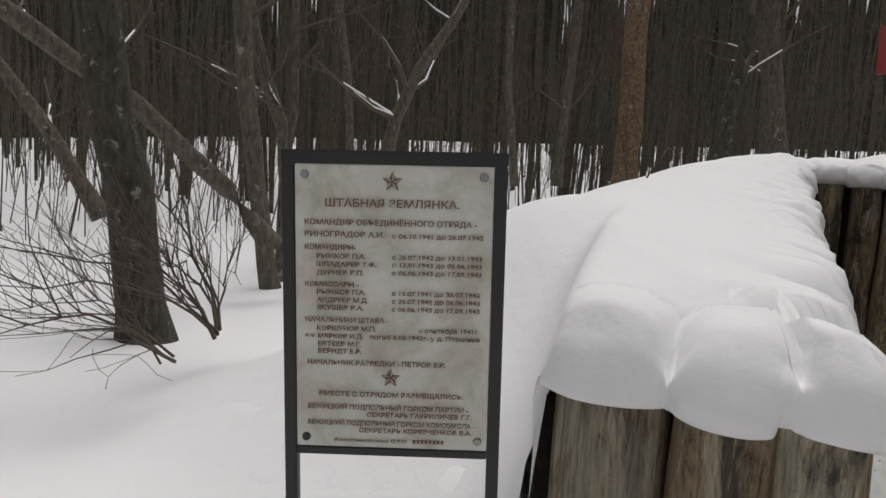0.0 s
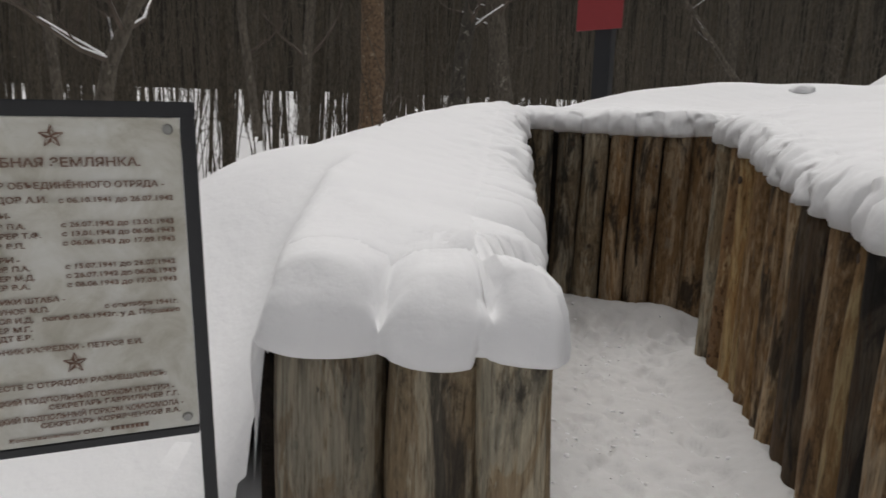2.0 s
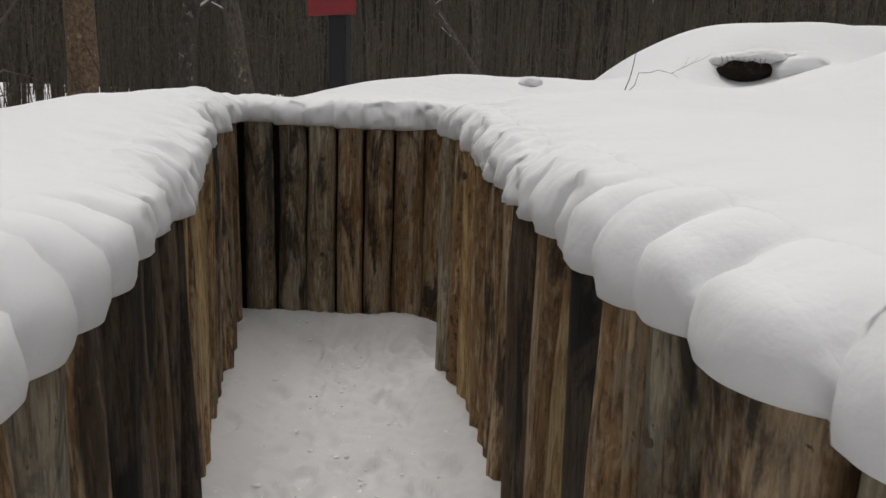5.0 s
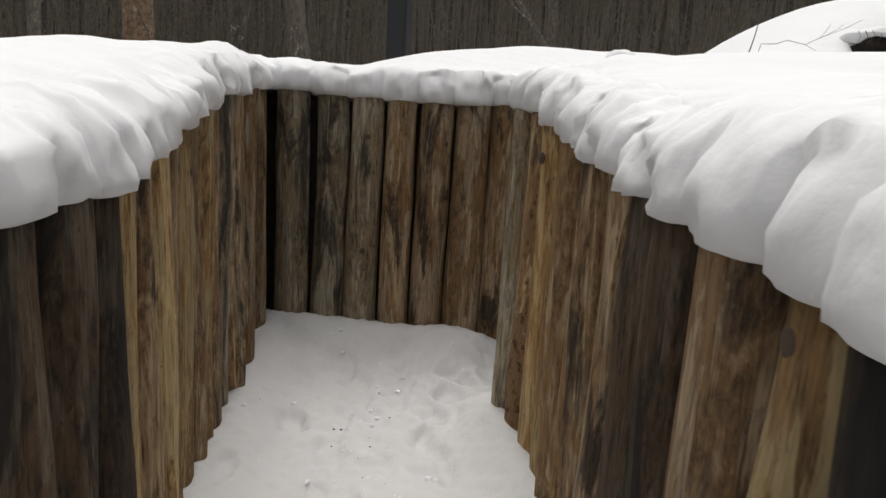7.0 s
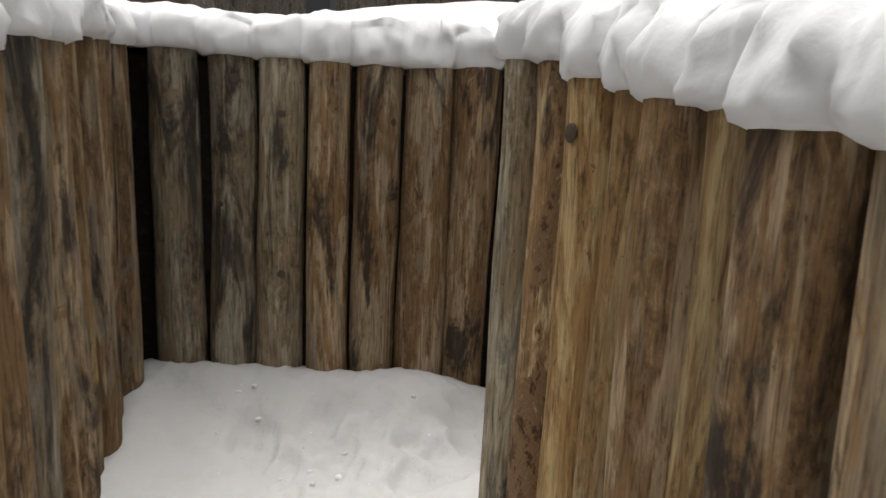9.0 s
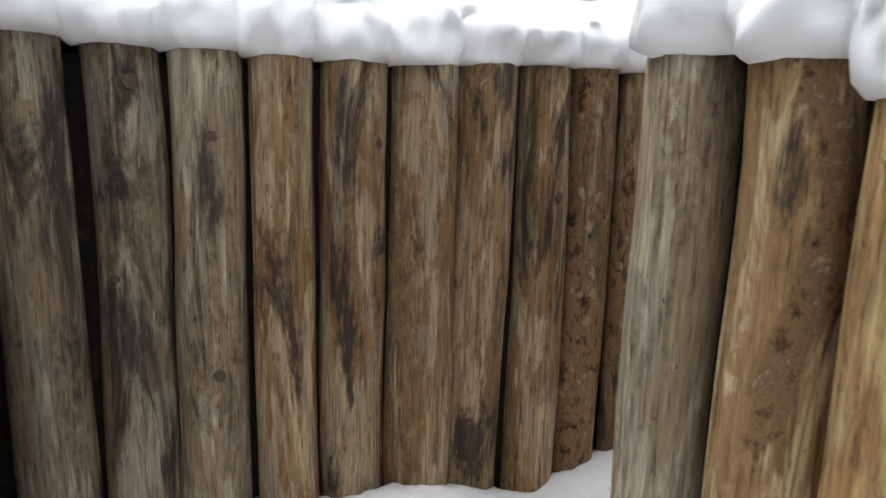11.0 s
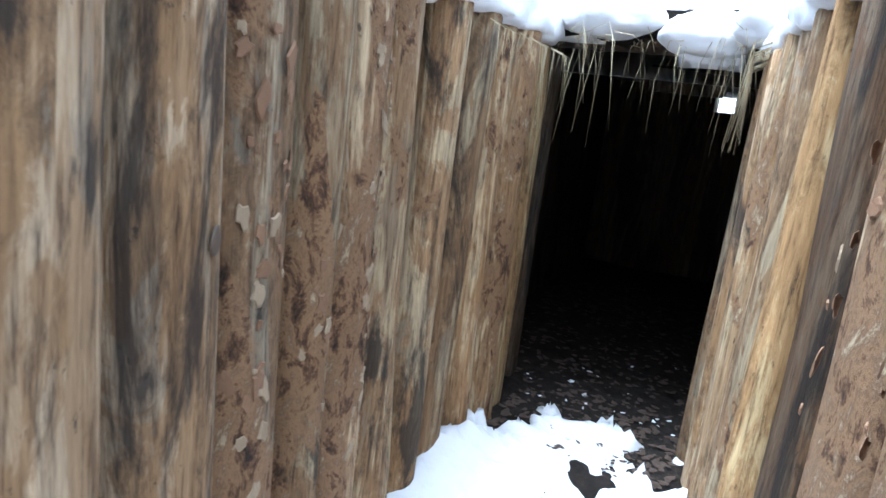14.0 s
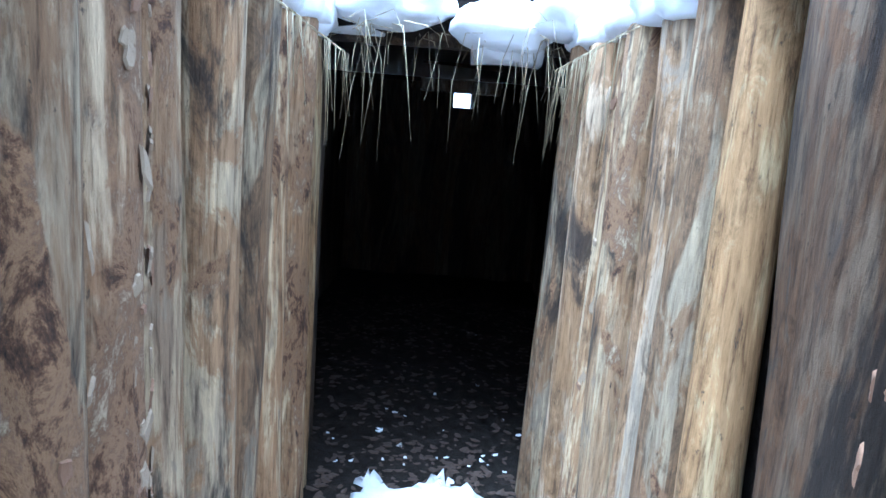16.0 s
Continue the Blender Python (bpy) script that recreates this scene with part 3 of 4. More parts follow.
def rim_of(group, seed):
    """For each place along a row: how near to a joint, how far the round log falls back there, the log's own top, and its lobe."""
    dense, run, spans = group
    r = np.random.RandomState(seed)
    lobe = r.uniform(-1, 1, len(spans))
    mids = np.array([(a + b) / 2 for a, b, *_ in spans])
    k = np.argmin(np.abs(run[:, None] - mids[None, :]), axis=1)
    half = np.array([(b - a) / 2 for a, b, *_ in spans])[k]
    rad = np.array([q[2] for q in spans])[k]
    top = np.array([q[3] for q in spans])[k]
    push = np.array([q[4] for q in spans])[k]
    w = np.clip(np.abs(run - mids[k]) / half, 0, 1)
    back = rad * (1 - np.sqrt(np.maximum(0.0, 1 - (0.985 * w) ** 2))) * 0.9
    calm = sstep(0.02, 0.17, np.hypot(dense[:, 0] + 0.055, dense[:, 1] - 1.50))
    w, back = w * calm, back * calm
    soft = np.convolve(np.pad(lobe[k], 12, mode='edge'), np.ones(25) / 25, 'valid')
    return np.stack([dense[:, 0], dense[:, 1], w, back, top, push, soft, run], 1)


RIMS = [rim_of(g, 61 + n) for n, g in enumerate(GROUPS)]
RIM = np.concatenate(RIMS)
CAP_O = [-0.10, -0.03, 0.0, 0.014, 0.042, 0.078, 0.125, 0.18, 0.25, 0.40]
CAP_Z = [-0.02, 0.06, 0.125, 0.146, 0.171, 0.189, 0.200, 0.207, 0.212, 0.216]


def snow_surface(x, y):
    """The snow over the banks, with a pillow to each log that fades away from the wall."""
    shape = np.shape(x)
    x, y = np.ravel(np.asarray(x, float)), np.ravel(np.asarray(y, float))
    z, _ = snow_height(x, y)
    d, at = np.empty(len(x)), np.empty(len(x), int)
    for i in range(0, len(x), 3000):
        q = (x[i:i + 3000, None] - RIM[None, :, 0]) ** 2 + (y[i:i + 3000, None] - RIM[None, :, 1]) ** 2
        at[i:i + 3000] = q.argmin(1)
        d[i:i + 3000] = np.sqrt(q.min(1))
    w, back, lobe = RIM[at, 2], RIM[at, 3], RIM[at, 6]
    mouth = sstep(3.4, 2.2, y) * sstep(1.5, 0.2, np.abs(y - 1.5) - 1.0)
    near = np.clip(d, 0, 0.40)
    z = z - (0.216 - np.interp(near - back * (0.3 + 0.7 * mouth) * np.exp(-(d / 0.16) ** 2), CAP_O, CAP_Z))
    z = z - (0.012 + 0.032 * mouth) * w ** 3 * np.exp(-(d / 0.15) ** 2) - 0.010 * mouth * w ** 2 * np.exp(-(d / 0.45) ** 2)
    z = z - 0.055 * sstep(1.85, 1.6, y) * sstep(0.2, 0.0, x) * w ** 3 * np.exp(-(d / 0.22) ** 2)
    z = z + 0.026 * lobe * np.exp(-(d / 0.5) ** 2)
    rough = (1 - mouth) * np.exp(-(d / 0.35) ** 2)
    z = z + rough * (0.030 * soft_noise(x, y, 11, 41) + 0.030 * soft_noise(x, y, 21, 42) + 0.018 * soft_noise(x, y, 37, 44)) + 0.005 * soft_noise(x, y, 12, 43)
    return z.reshape(shape), d.reshape(shape)


def cap_mesh(group, rim, seed):
    """The snow front on a row of logs: its lower rim follows each round sawn top."""
    dense, run, spans = group
    prof = [(0.06, -0.006), (0.012, -0.004), (-0.006, 0.004), (-0.015, 0.018), (-0.020, 0.042), (-0.018, 0.072), (-0.010, 0.104), (0.006, 0.134), (0.036, 0.162)]
    keep_back = [1.0, 1.0, 1.0, 0.95, 0.88, 0.78, 0.64, 0.46, 0.24]
    outs = np.array([0.07, 0.11, 0.16, 0.22, 0.29, 0.36])
    steps = np.linspace(0.02, 0.5, 32)
    verts, cols, rows = [], len(prof) + len(outs), 0
    for i in range(len(dense)):
        lo, hi = dense[max(0, i - 7)][:2], dense[min(len(dense) - 1, i + 7)][:2]
        t = hi - lo
        ta, tb = dense[i][:2] - lo, hi - dense[i][:2]
        if ta[0] * tb[1] - ta[1] * tb[0] > 0.12 * np.linalg.norm(ta) * np.linalg.norm(tb) and 0 < i < len(dense) - 1:
            t = (dense[i] - dense[i - 1])[:2]
        t = t / np.linalg.norm(t)
        n = np.array([-t[1], t[0]])
        x0, y0 = dense[i, 0], dense[i, 1]
        w, back, top, push = rim[i, 2:6]
        # round a corner the rows turn in towards one place
        turn = 0.0
        for cx, cy, fx, fy, size in ((-0.055, 1.50, -0.44, 1.87, 0.50), (0.55, 5.42, 1.02, 5.02, 0.55), (1.0, 1.50, 1.36, 1.86, 0.50)):
            near = float(sstep(size, size * 0.4, math.hypot(x0 - cx, y0 - cy)))
            if near > 0 and seed < 3:
                aim = np.array([fx - x0, fy - y0])
                n = n * (1 - near) + aim / np.linalg.norm(aim) * near
                n = n / np.linalg.norm(n)
                turn = max(turn, near)
        # where two walls meet in a point, stop half way between them
        dd, _ = near_edge(x0 + n[0] * steps, y0 + n[1] * steps)
        bad = np.nonzero((dd < 0.90 * steps - 0.04) | inside(x0 + n[0] * steps, y0 + n[1] * steps) & (steps > 0.08))[0]
        most = 0.5 if turn > 0 or not len(bad) else (steps[bad[0] - 1] if bad[0] > 0 else 0.02)
        far = np.minimum(outs, most)
        zz, _ = snow_surface(x0 + n[0] * far, y0 + n[1] * far)
        crisp = 0.35 + 0.95 * float(sstep(2.2, 3.6, y0))
        for (o, z), g in zip(prof, keep_back):
            at = Vector((x0 + n[0] * o, y0 + n[1] * o, top + z + seed))
            wob = (0.022 * noise.noise(at * 7) + 0.022 * noise.noise(at * 14) + 0.010 * noise.noise(at * 27)) * crisp
            oo = min(o + back * (g if z < 0.015 else g * (0.82 - 0.12 * min(1.0, crisp))) + push * (1 if o < 0.05 else 0.6) + (wob * 0.3 if z < 0.01 else wob), most)
            z2 = z * (1 - 0.30 * w ** 4 * (1.35 - min(1.0, crisp))) + (wob * 0.5 if z > 0.01 else 0)
            f = min(1.0, max(0.0, z / 0.158)) ** 2
            zt = top + z2
            verts.append((x0 + n[0] * oo, y0 + n[1] * oo, zt * (1 - 0.6 * f) + 0.6 * f * min(zt + 0.03, zz[0] - 0.012)))
        for o, z in zip(far, zz):
            verts.append((x0 + n[0] * o, y0 + n[1] * o, z + 0.012 * (1 - o / 0.2) if o < 0.2 else z - 0.10 * (o - 0.2)))
        rows += 1
    faces = [(i * cols + j, (i + 1) * cols + j, (i + 1) * cols + j + 1, i * cols + j + 1) for i in range(rows - 1) for j in range(cols - 1)]
    return verts, faces


for k, (group, label) in enumerate(zip(GROUPS, ("thick pillowy snow cap lying on the log tops", "scalloped snow cap overhanging the long log wall", "ragged snow overhanging the dugout door"))):
    cv, cf = cap_mesh(group, RIMS[k], k + 1)
    tagged(raw_part("snow_cap", cv, cf, SNOW), label, "snow", kind="structure")

xs, ys = np.arange(NX0, NX1, 0.025), np.arange(NY0, NY1, 0.025)
X, Y = np.meshgrid(xs, ys)
Zn, Dn = snow_surface(X, Y)
face = 1.37 + 0.19 * np.clip(X + 0.70, 0, 0.62)
good = (~inside(X, Y) & (Dn > 0.13) & ~((X > -0.76) & (X < 0.9) & (Y < face + 0.13))).ravel()
Zn = Zn - 0.10 * sstep(0.20, 0.13, Dn) - 0.05 * sstep(0.10, 0.0, np.minimum(np.minimum(X - NX0, NX1 - X), np.minimum(NY1 - Y, Y - NY0)))
bank_faces = [f for f in grid_faces(len(xs), len(ys), good) if all(good[k] for k in f)]
tagged(raw_part("snow_bank", np.stack([X.ravel(), Y.ravel(), Zn.ravel()], 1), bank_faces, SNOW), "deep smooth snow over the banks beside the trench", "snow", kind="structure")


# earth behind the logs
def earth_bank():
    pts = densify(EDGE[0:16], 0.06), densify(EDGE[16:], 0.06)
    verts, faces = [], []
    for dense in pts:
        n = len(dense)
        base = len(verts)
        for i in range(n):
            t = (dense[min(n - 1, i + 3)] - dense[max(0, i - 3)])[:2]
            t = t / np.linalg.norm(t)
            m = np.array([-t[1], t[0]])
            for o, z in ((0.13, -0.8), (0.13, dense[i, 2] - 0.035), (0.24, dense[i, 2] - 0.035), (0.24, -0.8)):
                verts.append((dense[i, 0] + m[0] * o, dense[i, 1] + m[1] * o, z))
        for i in range(n - 1):
            for k in range(3):
                a = base + i * 4 + k
                faces.append((a, a + 1, a + 5, a + 4))
    return verts, faces


ev, ef = earth_bank()
tagged(raw_part("wall_earth", ev, ef, EARTH, smooth=False), "dark packed earth behind the upright logs", "earth bank", kind="structure")

# ---- dugout ----
def slab(name, lo, hi, material, label, category):
    bm = bmesh.new()
    box(bm, *[(a + b) / 2 for a, b in zip(lo, hi)], *[b - a for a, b in zip(lo, hi)])
    bmesh.ops.subdivide_edges(bm, edges=list(bm.edges), cuts=3, use_grid_fill=True)
    return tagged(part(name, bm, material), label, category, kind="structure")


# Interior walls and roof share the dark brown log material.
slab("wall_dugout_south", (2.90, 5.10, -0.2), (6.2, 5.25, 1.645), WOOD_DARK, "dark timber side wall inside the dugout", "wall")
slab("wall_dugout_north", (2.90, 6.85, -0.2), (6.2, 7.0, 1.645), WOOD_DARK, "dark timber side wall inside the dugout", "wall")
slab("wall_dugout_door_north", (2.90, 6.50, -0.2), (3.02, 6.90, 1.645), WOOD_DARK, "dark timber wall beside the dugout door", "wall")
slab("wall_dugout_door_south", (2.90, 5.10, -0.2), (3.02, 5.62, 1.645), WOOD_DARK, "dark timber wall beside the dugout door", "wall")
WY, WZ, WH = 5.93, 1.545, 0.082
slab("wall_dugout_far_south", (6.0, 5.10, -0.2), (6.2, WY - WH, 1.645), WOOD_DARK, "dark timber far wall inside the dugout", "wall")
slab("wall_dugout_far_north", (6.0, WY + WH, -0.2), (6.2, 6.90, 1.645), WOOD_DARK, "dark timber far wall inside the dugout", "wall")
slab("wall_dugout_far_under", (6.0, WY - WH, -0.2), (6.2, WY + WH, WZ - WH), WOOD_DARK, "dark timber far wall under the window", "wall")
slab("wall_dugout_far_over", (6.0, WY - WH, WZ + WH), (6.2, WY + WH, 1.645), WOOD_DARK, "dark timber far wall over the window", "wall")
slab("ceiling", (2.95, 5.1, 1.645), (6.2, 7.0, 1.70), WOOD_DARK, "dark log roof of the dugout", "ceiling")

fx, fy = np.arange(1.9, 6.2, 0.05), np.arange(5.0, 7.0, 0.05)
X, Y = np.meshgrid(fx, fy)
Zd = 0.055 + 0.02 * soft_noise(X, Y, 11, 14) + 0.015 * soft_noise(X, Y, 25, 15) - 0.12 * sstep(2.3, 1.9, X)
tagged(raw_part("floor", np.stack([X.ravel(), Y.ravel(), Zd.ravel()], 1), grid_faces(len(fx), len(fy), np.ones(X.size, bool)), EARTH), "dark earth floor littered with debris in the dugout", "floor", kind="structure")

# small window at the end of its boarded shaft
window = tagged(empty("window_1", (6.1, WY, WZ)), "small square window in the far dugout wall", "window", kind="structure")
for name, dy, dz, sy, sz in (("window_frame", 0, WH + 0.02, 2 * WH + 0.08, 0.04), ("window_frame", 0, -WH - 0.02, 2 * WH + 0.08, 0.04),
                             ("window_frame", WH + 0.02, 0, 0.04, 2 * WH), ("window_frame", -WH - 0.02, 0, 0.04, 2 * WH)):
    bm = bmesh.new()
    box(bm, 0.42, dy, dz, 0.64, sy, sz)
    part(name, bm, WOOD, window)

# lintel over the door, with hanging grass
lintel = tagged(empty("door_1", (2.85, 6.06, 1.62)), "low open dugout doorway under an earth and turf lintel", "doorway", kind="structure")
v, f = [], []
tube_data(v, f, [(0, 0.55, 0), (0.01, 0.2, 0.01), (0, -0.2, 0.0), (0, -0.55, 0.01)], [0.085, 0.09, 0.085, 0.08], 14)
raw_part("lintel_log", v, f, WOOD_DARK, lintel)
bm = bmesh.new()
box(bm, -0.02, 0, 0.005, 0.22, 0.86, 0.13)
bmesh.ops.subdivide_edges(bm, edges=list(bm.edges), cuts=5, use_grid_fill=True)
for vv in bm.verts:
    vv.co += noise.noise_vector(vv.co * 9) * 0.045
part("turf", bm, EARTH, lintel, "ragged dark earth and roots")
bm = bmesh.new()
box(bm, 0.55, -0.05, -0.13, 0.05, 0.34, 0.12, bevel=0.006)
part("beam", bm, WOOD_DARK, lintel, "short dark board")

gv, gf = [], []
rg = random.Random(5)
for k in range(62):
    y = rg.choice([rg.gauss(6.28, 0.10), rg.gauss(5.82, 0.07), rg.uniform(5.66, 6.46)])
    z0 = 1.56 + rg.uniform(-0.02, 0.05)
    x = 2.66 + rg.uniform(-0.10, 0.12)
    ln = rg.uniform(0.06, 0.24) if rg.random() < 0.75 else rg.uniform(0.2, 0.42)
    a, out = rg.uniform(0, 6.3), rg.uniform(0.02, 0.09)
    p = [(x, y, z0), (x + math.cos(a) * out * 0.6, y + math.sin(a) * out * 0.8, z0 + rg.uniform(-0.02, 0.03)),
         (x + math.cos(a) * out, y + math.sin(a) * out * 1.3, z0 - ln * 0.45), (x + math.cos(a) * out * 1.1, y + math.sin(a) * out * 1.5 + rg.uniform(-0.02, 0.02), z0 - ln)]
    tube_data(gv, gf, p, [0.0016, 0.0015, 0.0012, 0.0006], 3)
tagged(raw_part("hanging_grass", gv, gf, STRAW), "dry pale grass hanging over the dugout door", "grass", kind="stuff")
# loose straw along the passage wall tops
gv, gf = [], []
for k in range(60):
    x = rg.uniform(1.9, 2.7)
    side = rg.choice([6.42, 5.70])
    s = -1 if side > 6 else 1
    z0, ln = 1.50, rg.uniform(0.08, 0.3)
    p = [(x, side, z0), (x + rg.uniform(-.04, .04), side + s * 0.04, z0 - 0.02), (x + rg.uniform(-.06, .06), side + s * rg.uniform(0.03, 0.07), z0 - ln)]
    tube_data(gv, gf, p, [0.0016, 0.0014, 0.0007], 3)
tagged(raw_part("loose_straw", gv, gf, STRAW), "loose dry straw hanging on the passage logs", "grass", kind="stuff")

# lumps of trodden snow and specks of dirt on the path
def strewn(name, label, count, lo, hi, material, seed, flat=0.6):
    bm = bmesh.new()
    bmesh.ops.create_icosphere(bm, subdivisions=1, radius=1.0)
    unit, tris = np.array([v.co[:] for v in bm.verts]), [[v.index for v in f.verts] for f in bm.faces]
    bm.free()
    r = np.random.RandomState(seed)
    y = r.uniform(1.6, 6.1, count)
    x = 0.30 - 0.13 * (y - 1.6) + r.normal(0, 0.30, count)
    turn = r.uniform(0, 1, count) < 0.22
    x, y = np.where(turn, r.uniform(0.2, 2.5, count), x), np.where(turn, 5.9 + r.normal(0, 0.16, count), y)
    ok = inside(x, y) & (near_edge(x, y)[0] > 0.03)
    x, y = x[ok], y[ok]
    i = np.clip(((x + 1.45) / STEP).round().astype(int), 0, PATH_Z.shape[1] - 1)
    j = np.clip(((y + 3.0) / STEP).round().astype(int), 0, PATH_Z.shape[0] - 1)
    z = PATH_Z[j, i]
    verts, faces = [], []
    for k in range(len(x)):
        size = lo + (hi - lo) * r.uniform() ** 3
        s3 = size * np.array([r.uniform(0.6, 1.5), r.uniform(0.6, 1.5), flat * r.uniform(0.6, 1.2)])
        base = len(verts)
        verts += list(unit * s3 * r.uniform(0.8, 1.2, (len(unit), 1)) + [x[k], y[k], z[k] + s3[2] * 0.3])
        faces += [[base + q for q in f] for f in tris]
    tagged(raw_part(name, verts, faces, material), label, "litter", kind="stuff")


strewn("snow_crumbs", "loose crumbs of trodden snow on the path", 380, 0.003, 0.020, SNOW, 51)
strewn("dirt_specks", "small specks of bark and dirt on the snow", 90, 0.002, 0.008, EARTH, 52, 0.4)

# dead leaves and scraps of snow on the dugout floor
def scraps(name, label, count, material, seed, x0, x1, lo, hi, bias):
    r = np.random.RandomState(seed)
    verts, faces = [], []
    for k in range(count):
        x = x0 + (x1 - x0) * r.uniform() ** bias
        y = r.uniform(5.72, 6.42) if x < 2.95 else r.uniform(5.3, 6.8)
        z = 0.055 + float(0.02 * soft_noise(np.array(x), np.array(y), 11, 14) + 0.015 * soft_noise(np.array(x), np.array(y), 25, 15)) + 0.004
        a, size, n = r.uniform(0, 6.3), r.uniform(lo, hi), 6
        base = len(verts)
        lift = r.uniform(0.1, 0.5)
        for q in range(n):
            w = 2 * math.pi * q / n
            u, v = math.cos(w) * size * r.uniform(0.7, 1.3), math.sin(w) * size * r.uniform(0.4, 0.8)
            verts.append((x + u * math.cos(a) - v * math.sin(a), y + u * math.sin(a) + v * math.cos(a), z + lift * abs(u)))
        verts.append((x, y, z + 0.25 * size))
        faces += [(base + q, base + (q + 1) % n, base + n) for q in range(n)]
    tagged(raw_part(name, verts, faces, material, smooth=False), label, "litter", kind="stuff")


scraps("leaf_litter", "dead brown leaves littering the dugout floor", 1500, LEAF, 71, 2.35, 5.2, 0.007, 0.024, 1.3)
scraps("snow_scraps", "thin scraps of blown snow on the dugout floor", 26, SNOW, 72, 2.8, 3.6, 0.005, 0.018, 2.2)

# ---- information board ----
def text_part(body, size, x, y, parent, align='LEFT', width=None):
    cu = bpy.data.curves.new("lettering", 'FONT')
    cu.body = body
    cu.size = size
    cu.align_x = align
    cu.extrude = 0.0006
    cu.offset = size * 0.018
    ob = new("lettering", cu)
    bpy.context.view_layer.update()
    me = bpy.data.meshes.new_from_object(ob.evaluated_get(bpy.context.evaluated_depsgraph_get()))
    bpy.data.objects.remove(ob)
    w = max(v.co.x for v in me.vertices) - min(v.co.x for v in me.vertices)
    x0 = min(v.co.x for v in me.vertices)
    k = (width / w) if width else 1.0
    for v in me.vertices:
        vx = (v.co.x - x0) * k
        if align == 'CENTER':
            vx -= w * k / 2
        if align == 'RIGHT':
            vx -= w * k
        v.co = (vx, -0.0001 - v.co.z, v.co.y)
    me.materials.append(LETTER)
    t = new("lettering", me)
    t.parent = parent
    t.location = (x, -0.0075, y)
    return t


BW, BH = 0.406, 0.602
board = tagged(empty("information_board", (0, 0, 0)), "weathered grey memorial plaque with brown lettering in a black steel frame", "sign")
bm = bmesh.new()
box(bm, 0, 0, 0, BW, 0.008, BH, bevel=0.0015)
panel = part("plaque", bm, PLAQUE, board, "pale grey mottled plaque")
for nm, cx, cz, sx, sz in (("frame_top", 0, BH / 2 + 0.014, BW + 0.056, 0.028), ("frame_bottom", 0, -BH / 2 - 0.009, BW + 0.0, 0.018)):
    bm = bmesh.new()
    box(bm, cx, 0.008, cz, sx, 0.028, sz, bevel=0.002)
    part(nm, bm, BLACK_METAL, board)
for s in (-1, 1):
    bm = bmesh.new()
    box(bm, s * (BW / 2 + 0.014), 0.008, -0.45, 0.026, 0.028, BH + 0.9, bevel=0.002)
    part("frame_leg", bm, BLACK_METAL, board)
for sx in (-1, 1):
    for sz in (-1, 1):
        bm = bmesh.new()
        bmesh.ops.create_cone(bm, cap_ends=True, segments=16, radius1=0.0095, radius2=0.0075, depth=0.006, matrix=Matrix.Rotation(radians(90), 4, 'X'))
        bo = part("bolt", bm, BLACK_METAL if (sx, sz) == (-1, -1) else STEEL, board)
        bo.location = (sx * (BW / 2 - 0.020), -0.007, sz * (BH / 2 - 0.021))


def star(z, r):
    for k in range(5):
        a0 = math.pi / 2 + 2 * math.pi * k / 5
        bm = bmesh.new()
        tip, l1, r1 = [(math.cos(a) * q, -0.0058, math.sin(a) * q) for a, q in ((a0, r), (a0 + math.pi / 5, r * 0.40), (a0 - math.pi / 5, r * 0.40))]
        for poly in ((tip, l1, (0, -0.0058, 0)),):
            bm.faces.new([bm.verts.new(p) for p in poly])
        for a, b in ((tip, r1), (tip, l1), (r1, (0, -0.0058, 0))):
            d = Vector(b) - Vector(a)
            nn = Vector((-d.z, 0, d.x)).normalized() * r * 0.045
            q = [Vector(a) + nn, Vector(b) + nn, Vector(b) - nn, Vector(a) - nn]
            bm.faces.new([bm.verts.new((p.x, -0.0068, p.z)) for p in q])
        g = part("star", bm, LETTER, board)
        g.location = (-0.003, 0, z)


def px_x(u):
    return (u - 0.5) * BW


def px_z(v):
    return (0.5 - v) * BH


